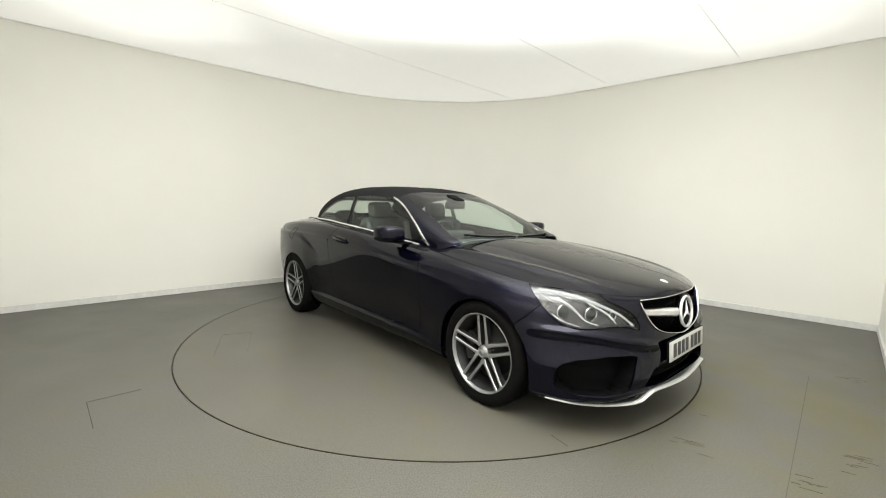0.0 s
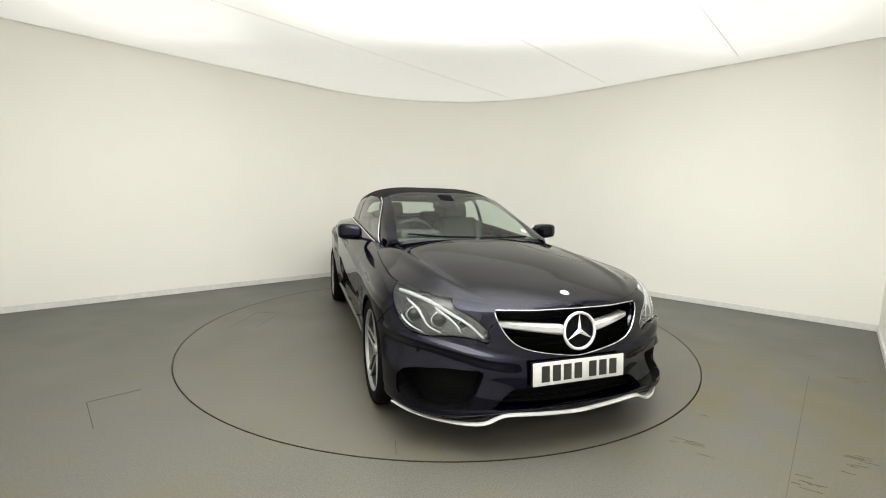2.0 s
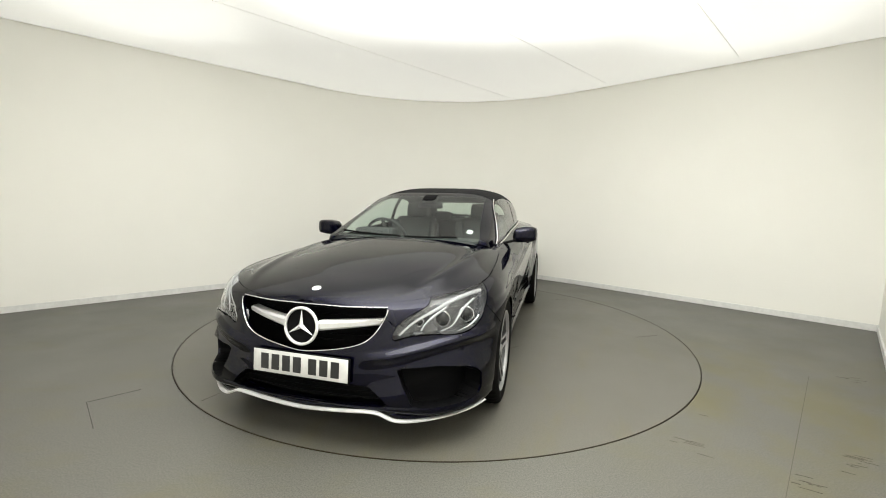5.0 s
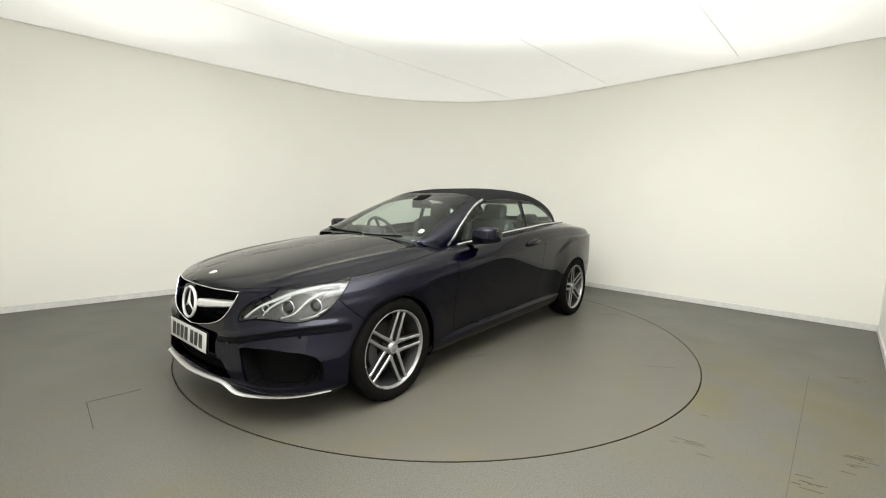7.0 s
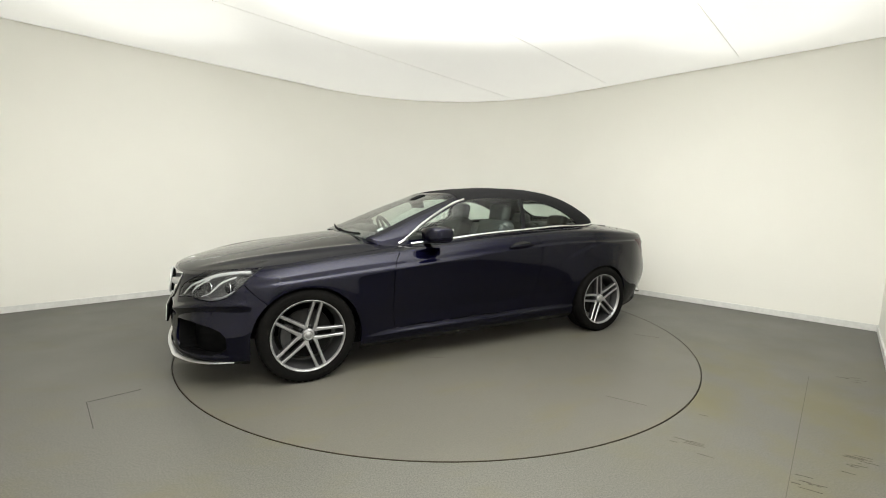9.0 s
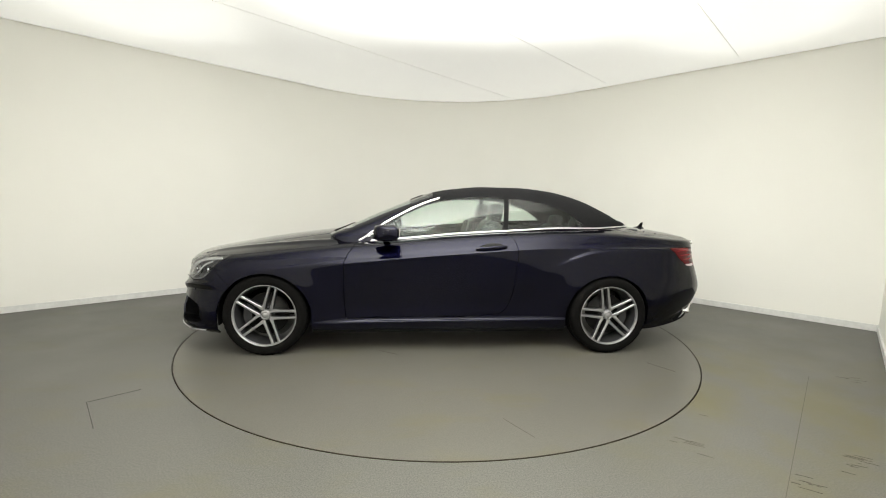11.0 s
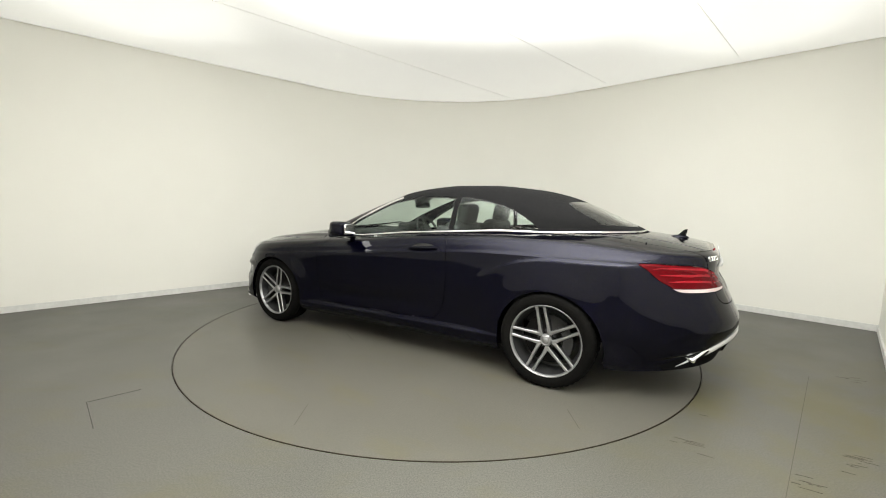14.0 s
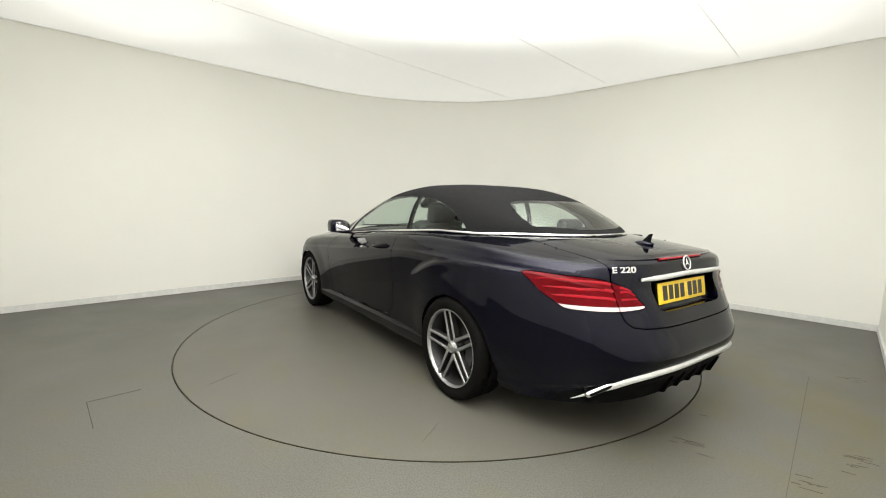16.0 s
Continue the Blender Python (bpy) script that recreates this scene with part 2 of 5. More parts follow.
for low, high in ((None, SEAMS[2]), (SEAMS[2], SEAMS[1]), (SEAMS[1], SEAMS[0]), (SEAMS[0], None)):
    sheet(low, high)
for k, c in enumerate(SEAMS):
    bm = bmesh.new()
    a = Vector((-c / 2, c / 2, 0))
    reach = (2.75, 2.95, 2.9)[k]
    box(bm, (2 * reach, 0.005, 0.004), (a.x, a.y, HEIGHT - 0.003), pose(0, 0, 0, 0, 0, 45))
    part("sheet_seam", bm, SEAM, ceiling_light, "thin grey seam between two sheets")

# ---- the turntable ----
turntable = tagged(new("turntable"), "flush round vehicle turntable with grey vinyl top and rusty edge", "turntable")


def disc():
    bm = bmesh.new()
    n = 180
    bmesh.ops.create_circle(bm, cap_ends=True, segments=n, radius=DISC_R - 0.004, matrix=pose(0, 0, 0.0))
    edge = [e for e in bm.edges if e.is_boundary]
    made = bmesh.ops.extrude_edge_only(bm, edges=edge)["geom"]
    for v in made:
        if isinstance(v, bmesh.types.BMVert):
            v.co.z = -0.045
    return part("disc_top", bm, DISC, turntable)


disc()


def rim():
    verts, faces = [], []
    n = 180
    for i in range(n):
        a = 2 * math.pi * i / n
        for r, z in ((DISC_R - 0.0035, 0.0012), (DISC_R, 0.0012), (DISC_R, -0.04)):
            verts.append((r * math.cos(a), r * math.sin(a), z))
    for i in range(n):
        j = (i + 1) % n
        for k in range(2):
            faces.append((3 * i + k, 3 * i + k + 1, 3 * j + k + 1, 3 * j + k))
    return mesh_part("edge_strip", verts, faces, RUST, turntable, "rusty steel edge strip", smooth=False)


rim()
# ---- the car: smooth skins from a few section curves, then cut into panels, lamps and panes ----
# Car space: x forwards, y to its left, z up, the turntable's axis near its middle.
def spline(knots):
    """A smooth curve through (x, value) knots, flat beyond the ends (monotone cubic)."""
    xs, ys = np.array(sorted(knots), float).T
    h, d = np.diff(xs), np.diff(ys) / np.diff(xs)
    m = np.zeros(len(xs))
    m[0], m[-1] = d[0], d[-1]
    for i in range(1, len(xs) - 1):
        if d[i - 1] * d[i] > 0:
            a, b = 2 * h[i] + h[i - 1], h[i] + 2 * h[i - 1]
            m[i] = (a + b) / (a / d[i - 1] + b / d[i])

    def value(x):
        x = np.clip(np.asarray(x, float), xs[0], xs[-1])
        i = np.clip(np.searchsorted(xs, x) - 1, 0, len(xs) - 2)
        t = (x - xs[i]) / h[i]
        return (ys[i] * (1 + 2 * t) * (1 - t) ** 2 + m[i] * h[i] * t * (1 - t) ** 2
                + ys[i + 1] * t * t * (3 - 2 * t) + m[i + 1] * h[i] * t * t * (t - 1))
    return value


WHEEL_F, WHEEL_R, WHEEL_Z = 1.42, -1.34, 0.318
X_FRONT, X_REAR = 1.5, -1.2      # where the rounded nose and tail begin

crown = spline([(2.26, 0.720), (2.215, 0.728), (2.18, 0.746), (2.10, 0.771), (1.85, 0.822), (1.57, 0.872), (1.29, 0.913), (1.0, 0.949), (0.8, 0.962),
                (-1.3, 1.060), (-1.6, 1.046), (-1.85, 1.022), (-2.03, 1.000), (-2.15, 0.980), (-2.21, 0.966), (-2.24, 0.952), (-2.30, 0.94)])
edge_z = spline([(2.24, 0.720), (2.1, 0.732), (1.9, 0.760), (1.72, 0.777), (1.27, 0.826), (0.81, 0.872), (0.42, 0.907), (-0.09, 0.957),
                 (-0.56, 0.988), (-1.0, 1.006), (-1.35, 1.004), (-1.65, 0.985), (-1.95, 0.958), (-2.24, 0.946)])
edge_y = spline([(2.2, 0.77), (1.8, 0.795), (1.3, 0.785), (0.8, 0.745), (0.4, 0.728), (-0.3, 0.722), (-0.8, 0.715), (-1.2, 0.70), (-1.6, 0.69), (-2.2, 0.68)])
# The shoulder crease climbs from the front wing to the door handle and runs on over the rear wheel.
crease_z = spline([(2.24, 0.62), (1.95, 0.645), (1.42, 0.690), (0.78, 0.742), (0.33, 0.781), (-0.11, 0.818), (-0.55, 0.850), (-0.9, 0.868), (-1.4, 0.872), (-1.9, 0.868), (-2.3, 0.80)])


def above_crease(k):
    return lambda x: crease_z(x) + k * (edge_z(x) - crease_z(x))


def side_width(front, door, rear, tail):
    """Half width of a level: at the front wheel, the doors, the rear wheel and behind it."""
    return spline([(1.9, front), (1.42, front), (0.95, 0.5 * (front + door)), (0.5, door), (-0.6, door), (-1.0, 0.5 * (door + rear)), (-1.35, rear), (-1.75, 0.5 * (rear + tail)), (-2.1, tail)])


# Levels from the sill to the shoulder: nose x, nose power, tail x, tail power, half width, height along the car.
LEVELS = [
    (2.180, 2.8, -2.33, 4.0, side_width(0.830, 0.800, 0.800, 0.760), spline([(2.18, 0.200), (2.10, 0.172), (1.9, 0.165), (1.2, 0.165), (-0.9, 0.165), (-1.72, 0.172), (-2.0, 0.205), (-2.35, 0.27)])),
    (2.242, 3.0, -2.375, 3.5, side_width(0.872, 0.838, 0.850, 0.775), spline([(2.24, 0.238), (2.12, 0.21), (1.9, 0.205), (1.2, 0.205), (-0.9, 0.208), (-1.75, 0.22), (-2.1, 0.29), (-2.4, 0.35)])),
    (2.244, 3.0, -2.400, 3.5, side_width(0.874, 0.852, 0.856, 0.786), spline([(2.24, 0.262), (1.2, 0.245), (0.6, 0.258), (-0.9, 0.272), (-1.75, 0.27), (-2.4, 0.385)])),
    (2.245, 3.0, -2.420, 3.5, side_width(0.876, 0.836, 0.860, 0.800), spline([(2.25, 0.30), (1.7, 0.30), (1.0, 0.29), (-0.9, 0.305), (-1.75, 0.32), (-2.4, 0.43)])),
    (2.241, 2.9, -2.436, 3.5, side_width(0.880, 0.846, 0.866, 0.824), spline([(2.25, 0.42), (1.42, 0.42), (-0.9, 0.42), (-1.75, 0.43), (-2.4, 0.50)])),
    (2.233, 2.5, -2.402, 3.6, side_width(0.882, 0.866, 0.872, 0.842), spline([(2.25, 0.53), (1.42, 0.58), (0.5, 0.60), (-0.9, 0.63), (-1.75, 0.62), (-2.4, 0.585)])),
    (2.226, 2.35, -2.312, 3.8, side_width(0.884, 0.884, 0.876, 0.842), lambda x: crease_z(x) - 0.022),
    (2.224, 2.3, -2.300, 4.0, side_width(0.882, 0.883, 0.874, 0.840), crease_z),
    (2.222, 2.3, -2.297, 4.0, side_width(0.874, 0.868, 0.856, 0.828), above_crease(0.16)),
    (2.219, 2.25, -2.294, 4.2, side_width(0.866, 0.844, 0.832, 0.806), above_crease(0.45)),
    (2.213, 2.2, -2.285, 4.4, side_width(0.836, 0.800, 0.792, 0.764), above_crease(0.80)),
    (2.205, 2.1, -2.250, 4.8, edge_y, edge_z),
]


def level_curve(level, count):
    """Half outline of a level, nose centre to tail centre."""
    xf, nf, xr, nr, half, zf = level
    n1, n2, n3 = count
    out = []
    for k in range(n1):
        a = (math.pi / 2) * k / n1
        w0 = float(half(X_FRONT))
        r = ((math.cos(a) / (xf - X_FRONT)) ** nf + (math.sin(a) / w0) ** nf) ** (-1 / nf)
        x, y = X_FRONT + r * math.cos(a), r * math.sin(a)
        y *= float(half(x)) / w0
        out.append((x, y))
    for k in range(n2):
        x = X_FRONT + (X_REAR - X_FRONT) * k / n2
        out.append((x, float(half(x))))
    for k in range(n3 + 1):
        a = (math.pi / 2) * (1 - k / n3)
        w0 = float(half(X_REAR))
        r = ((math.cos(a) / (X_REAR - xr)) ** nr + (math.sin(a) / w0) ** nr) ** (-1 / nr)
        x, y = X_REAR - r * math.cos(a), r * math.sin(a)
        y *= float(half(x)) / w0
        out.append((x, max(0.0, y)))
    out[0] = (xf, 0.0)
    out[-1] = (xr, 0.0)
    xy = np.array(out)
    return np.column_stack([xy, zf(xy[:, 0])])


def resample(col, rows):
    """Smooth interpolation of a column of control points (Catmull-Rom by chord), col: (levels, columns, 3)."""
    n = len(col)
    ext = np.concatenate([2 * col[:1] - col[1:2], col, 2 * col[-1:] - col[-2:-1]])
    run = np.r_[0, np.cumsum(np.linalg.norm(np.diff(col, axis=0), axis=2).mean(axis=1))]
    out = []
    for at in np.linspace(0, run[-1], rows):
        s = float(np.interp(at, run, np.arange(n)))
        i = min(int(s), n - 2)
        t = s - i
        p0, p1, p2, p3 = ext[i], ext[i + 1], ext[i + 2], ext[i + 3]
        out.append(0.5 * (2 * p1 + (p2 - p0) * t + (2 * p0 - 5 * p1 + 4 * p2 - p3) * t * t + (3 * p1 - p0 - 3 * p2 + p3) * t ** 3))
    return np.array(out)


def grid_faces(rows, cols, flip=False):
    i, j = np.meshgrid(np.arange(rows - 1), np.arange(cols - 1), indexing="ij")
    a = (i * cols + j).ravel()
    f = np.column_stack([a, a + cols, a + cols + 1, a + 1])
    return f[:, ::-1] if flip else f


def soft_step(t):
    t = np.clip(t, 0, 1)
    return t * t * (3 - 2 * t)


# The haunch begins behind the door, sweeps up and runs to the tail lamp.
haunch_z = spline([(-0.60, 0.62), (-0.80, 0.69), (-0.90, 0.738), (-1.02, 0.795), (-1.2, 0.848), (-1.4, 0.866), (-1.8, 0.868), (-2.3, 0.84)])
# The fold of the front bumper, from below the headlight down to the number plate.
fold_z = spline([(-1.50, 0.462), (-1.25, 0.492), (-1.108, 0.522), (-0.975, 0.545), (-0.85, 0.556), (-0.70, 0.56)])


def sculpted(P):
    """Wheel flares, haunch, hollow lower doors and bumper fold, as offsets square to the skin in plan."""
    T = np.gradient(P, axis=1)
    n = np.stack([T[..., 1], -T[..., 0]], axis=-1)
    n /= np.maximum(np.linalg.norm(n, axis=-1), 1e-9)[..., None]
    n *= np.where((n[..., :1] * P[..., :1] + n[..., 1:] * P[..., 1:2]) < 0, -1, 1)
    x, y, z = P[..., 0], P[..., 1], P[..., 2]
    flank_zone = soft_step((y - 0.60) / 0.12)
    out = np.zeros_like(x)
    for wx, lift_by, r0, r1 in ((WHEEL_F, 0.010, 0.36, 0.54), (WHEEL_R, 0.005, 0.36, 0.52)):
        d = np.hypot(x - wx, (z - 0.31) * 1.04)
        out += lift_by * (1 - soft_step((d - r0) / (r1 - r0))) * flank_zone * soft_step((z - 0.2) / 0.1)
    behind = soft_step((-0.78 - x) / 0.36) * (1 - soft_step((-1.75 - x) / 0.4))
    out += 0.022 * soft_step((haunch_z(x) - z) / 0.032 + 0.5) * behind * flank_zone * soft_step((z - 0.22) / 0.2)
    door_zone = soft_step((1.0 - x) / 0.25) * soft_step((x + 0.95) / 0.3)
    out -= 0.010 * np.exp(-((z - 0.40 + 0.03 * x) / 0.075) ** 2) * door_zone * flank_zone
    q = (y - x) * 0.7071
    nose_zone = soft_step((x - 1.72) / 0.15) * soft_step((y - 0.26) / 0.18)
    over = z - fold_z(q)
    out += 0.015 * (1 - soft_step(over / 0.032)) * soft_step(over / 0.05 + 1.0) * nose_zone
    out -= 0.014 * soft_step(-over / 0.06) * (1 - soft_step((-over - 0.10) / 0.10)) * nose_zone
    P = P.copy()
    P[..., 0] += n[..., 0] * out
    P[..., 1] += n[..., 1] * out
    return P


def side_skin():
    curves = np.array([level_curve(l, (130, 180, 120)) for l in LEVELS])
    P = sculpted(resample(curves, 150))
    P[:, 0, 1] = 0
    P[:, -1, 1] = 0
    return P.reshape(-1, 3), grid_faces(P.shape[0], P.shape[1], True)


NOSE_LINE = level_curve(LEVELS[-1], (110, 180, 120))


ridge_y = spline([(2.15, 0.42), (1.9, 0.53), (1.5, 0.605), (1.0, 0.655)])


def top_height(x, y):
    """Bonnet and boot deck: crowned between the two shoulder edges, with two soft ridges on the bonnet."""
    ye = np.interp(x, NOSE_LINE[::-1, 0], NOSE_LINE[::-1, 1])
    ye = np.maximum(ye, 0.05)
    s = np.clip(np.abs(y) / ye, 0, 1)
    base = edge_z(x) + (crown(x) - edge_z(x)) * (1 - s ** 2.6)
    ridge = 0.011 * np.exp(-((np.abs(y) - ridge_y(x)) / 0.040) ** 2) * np.clip((2.12 - x) / 0.3, 0, 1) * (x > 0.5)
    return base + ridge * np.clip((1 - s) * 6, 0, 1)


def plan_skin(start, front):
    """Grid between a cross curve start(s) -> (x, y) on the shoulder edge and the outline tip: fan of lines along the car."""
    line = NOSE_LINE[NOSE_LINE[:, 0] > 0] if front else NOSE_LINE[NOSE_LINE[:, 0] < 0][::-1]
    x_edge = start(1.0)[0]
    keep = line[line[:, 0] * (1 if front else -1) >= x_edge * (1 if front else -1)]
    # chord length along the outline, 0 at the centre of the nose or tail
    seg = np.r_[0, np.cumsum(np.hypot(*np.diff(keep[:, :2], axis=0).T))]
    split = np.interp(0.50, keep[:, 1], seg)
    n_s, n_t = 56, 96
    verts = []
    for i in range(n_t):
        t = i / (n_t - 1)
        # side boundary runs along the outline from the cross line to the corner; nose boundary from the corner to the centre
        at = seg[-1] + (split - seg[-1]) * t
        ex, ey = np.interp(at, seg, keep[:, 0]), np.interp(at, seg, keep[:, 1])
        for j in range(n_s):
            s = j / (n_s - 1)
            bx, by = start(s)
            nx, ny = np.interp(split * s, seg, keep[:, 0]), np.interp(split * s, seg, keep[:, 1])
            c0 = np.interp(0, [0, 1], [start(0.0)[0], 0])
            cx = c0 + (keep[0, 0] - c0) * t
            # transfinite blend of the four boundaries
            x = (1 - t) * bx + t * nx + (1 - s) * cx + s * ex - ((1 - t) * (1 - s) * start(0.0)[0] + (1 - t) * s * start(1.0)[0] + t * (1 - s) * keep[0, 0] + t * s * np.interp(split, seg, keep[:, 0]))
            y = (1 - t) * by + t * ny + s * ey - ((1 - t) * s * start(1.0)[1] + t * s * np.interp(split, seg, keep[:, 1]))
            verts.append((x, y))
    xy = np.array(verts)
    V = np.column_stack([xy, top_height(xy[:, 0], xy[:, 1])])
    return V, grid_faces(n_t, n_s, not front)


def edge_at(x):
    return float(np.interp(x, NOSE_LINE[::-1, 0], NOSE_LINE[::-1, 1]))


def cowl_line(s):
    x = 1.0 - 0.13 * s ** 2.2
    return x, s * edge_at(0.87)


def deck_line(s):
    x = -1.80 + 0.52 * s ** 2.4
    return x, s * edge_at(-1.28)


# Greenhouse: crown line and foot line of windscreen and soft top.
roof_z = spline([(0.97, 0.945), (0.80, 1.020), (0.60, 1.112), (0.40, 1.198), (0.20, 1.276), (0.10, 1.311), (-0.10, 1.347), (-0.38, 1.370), (-0.66, 1.369),
                 (-0.94, 1.346), (-1.10, 1.316), (-1.22, 1.284), (-1.50, 1.178), (-1.75, 1.066), (-1.84, 1.028)])
foot_y = spline([(0.97, 0.56), (0.90, 0.655), (0.80, 0.690), (0.4, 0.708), (-0.3, 0.706), (-0.8, 0.698), (-1.1, 0.675), (-1.3, 0.625), (-1.5, 0.535), (-1.68, 0.39), (-1.78, 0.24), (-1.84, 0.06)])
foot_z = spline([(0.97, 0.930), (0.80, 0.880), (0.42, 0.905), (-0.09, 0.955), (-0.56, 0.987), (-1.0, 1.012), (-1.3, 1.012), (-1.55, 1.022), (-1.84, 1.024)])


def greenhouse_skin():
    xs = np.concatenate([np.linspace(0.97, 0.80, 14)[:-1], np.linspace(0.80, -1.30, 150)[:-1], np.linspace(-1.30, -1.84, 50)])
    n = 72
    verts = []
    for x in xs:
        zc, zb, yf = float(roof_z(x)), float(foot_z(x)), float(foot_y(x))
        rise = max(zc - zb, 0.004)
        m = 4.4 if x > -0.9 else max(2.5, 4.4 + (x + 0.9) * 2.2)
        for j in range(n):
            a = (math.pi / 2) * j / (n - 1)
            r = (math.cos(a) ** m + math.sin(a) ** m) ** (-1 / m)
            h, q = r * math.sin(a), r * math.cos(a)
            lean = 0.14 * min(1, rise / 0.36)
            y = yf * q * (1 - lean * h)
            z = zb + rise * (h if q > 1e-6 else 1.0)
            verts.append((x, 0.0 if j == n - 1 else y, z))
    return np.array(verts), grid_faces(len(xs), n, False)


BODY = side_skin()
BONNET = plan_skin(cowl_line, True)
DECK = plan_skin(deck_line, False)
HOUSE = greenhouse_skin()
def normals(V, F):
    n = np.zeros_like(V)
    fn = np.cross(V[F[:, 2]] - V[F[:, 0]], V[F[:, 3]] - V[F[:, 1]])
    for i in range(4):
        np.add.at(n, F[:, i], fn)
    n[np.abs(V[:, 1]) < 1e-6, 1] = 0
    return n / np.maximum(np.linalg.norm(n, axis=1), 1e-12)[:, None]


def rounded(pts, steps=6):
    """Closed smooth outline through a few points."""
    p = np.array(pts, float)
    n = len(p)
    out = []
    for i in range(n):
        a, b, c, d = p[i - 1], p[i], p[(i + 1) % n], p[(i + 2) % n]
        for k in range(steps):
            t = k / steps
            out.append(0.5 * (2 * b + (c - a) * t + (2 * a - 5 * b + 4 * c - d) * t * t + (3 * b - a - 3 * c + d) * t ** 3))
    return np.array(out)


def signed(q, poly):
    """Distance to a closed outline (negative inside) and the nearest point on it."""
    best, near = np.full(len(q), 1e9), np.zeros_like(q)
    inside = np.zeros(len(q), bool)
    for a, b in zip(poly, np.roll(poly, -1, axis=0)):
        d = b - a
        t = np.clip(((q - a) @ d) / max(d @ d, 1e-12), 0, 1)
        c = a + t[:, None] * d
        r = np.hypot(*(q - c).T)
        hit = r < best
        best[hit], near[hit] = r[hit], c[hit]
        cross = (a[1] > q[:, 1]) != (b[1] > q[:, 1])
        with np.errstate(divide="ignore", invalid="ignore"):
            inside ^= cross & (q[:, 0] < (b[0] - a[0]) * (q[:, 1] - a[1]) / (b[1] - a[1]) + a[0])
    return np.where(inside, -best, best), near


XZ = np.array([[1.0, 0, 0], [0, 0, 1]])
YZ = np.array([[0.0, 1, 0], [0, 0, 1]])
XY = np.array([[1.0, 0, 0], [0, 1, 0]])
NOSE = np.array([[-0.7071, 0.7071, 0], [0, 0, 1]])     # round the front corner
TAIL = np.array([[-0.7071, -0.7071, 0], [0, 0, 1]])    # round the rear corner


def cut(skin, view, poly, gap=0.0, only=None):
    """Splits a skin along an outline seen in a direction; both sides end exactly on it, gap apart. Returns rest, piece."""
    V, F = skin
    poly = np.asarray(poly, float)
    if poly.shape[1] == 3:
        poly = poly @ view.T
    N = normals(V, F)
    mid = V[F].mean(axis=1)
    sd, _ = signed(mid @ view.T, poly)
    ins = sd < 0
    if only is not None:
        ins &= only(mid)
    used_in, used_out = np.zeros(len(V), bool), np.zeros(len(V), bool)
    used_in[F[ins].ravel()] = True
    used_out[F[~ins].ravel()] = True
    rim_v = np.where(used_in & used_out)[0]
    R = V.copy()
    P = V.copy()
    if len(rim_v):
        q = V[rim_v] @ view.T
        d, near = signed(q, poly)
        step = near - q
        ok = np.hypot(*step.T) < 0.03
        A = np.stack([np.repeat(view[:1], len(rim_v), 0), np.repeat(view[1:], len(rim_v), 0), N[rim_v]], axis=1)
        A += np.eye(3) * 1e-9
        det = np.abs(np.linalg.det(A))
        ok &= det > 0.15
        move = np.zeros((len(rim_v), 3))
        move[ok] = np.linalg.solve(A[ok], np.column_stack([step[ok], np.zeros(ok.sum())])[..., None])[..., 0]
        move[np.linalg.norm(move, axis=1) > 0.03] = 0
        mid_plane = np.abs(V[rim_v, 1]) < 1e-6
        move[mid_plane, 1] = 0
        R[rim_v] += move
        P[rim_v] += move
        if gap:
            out_dir = np.where(d[:, None] > 0, q - near, near - q)
            ln = np.maximum(np.hypot(*out_dir.T), 1e-9)[:, None]
            back = np.zeros((len(rim_v), 3))
            back[ok] = np.linalg.solve(A[ok], np.column_stack([(out_dir / ln)[ok], np.zeros(ok.sum())])[..., None])[..., 0]
            back /= np.maximum(np.linalg.norm(back, axis=1) / 1.5, 1.0)[:, None]
            back[mid_plane, 1] = 0
            R[rim_v] += back * gap / 2
            P[rim_v] -= back * gap / 2
    return (R, F[~ins]), (P, F[ins])


def lift(skin, view, pts, only=None):
    """Places of points given in a view on a skin."""
    V = skin[0][np.unique(skin[1])]
    if only is not None:
        V = V[only(V)]
    q = V @ view.T
    pts = np.asarray(pts, float)
    if pts.shape[1] == 3:
        pts = pts @ view.T
    out = []
    for p in pts:
        d = np.hypot(*(q - p).T)
        k = np.argsort(d)[:5]
        w = 1 / (d[k] + 0.002) ** 2
        out.append((V[k] * w[:, None]).sum(0) / w.sum())
    return np.array(out)


def compact(V, F):
    keep = np.unique(F)
    new_i = np.zeros(len(V), int)
    new_i[keep] = np.arange(len(keep))
    return V[keep], new_i[F]


def flanged(V, F, depth):
    """A panel with its edges turned inwards by depth, so that it has thickness."""
    V, F = compact(V, F)
    N = normals(V, F)
    count = {}
    for f in F:
        for a, b in zip(f, np.roll(f, -1)):
            count[(a, b)] = 1
    rim_e = [(a, b) for a, b in count if (b, a) not in count and not (abs(V[a, 1]) < 1e-6 and abs(V[b, 1]) < 1e-6)]
    verts, faces = [V], [tuple(f) for f in F]
    base = len(V)
    extra = []
    for a, b in rim_e:
        i = base + len(extra)
        extra += [V[a], V[b], V[b] - N[b] * depth, V[a] - N[a] * depth]
        faces.append((i + 1, i, i + 3, i + 2))
    if extra:
        verts.append(np.array(extra))
    return np.concatenate(verts), faces


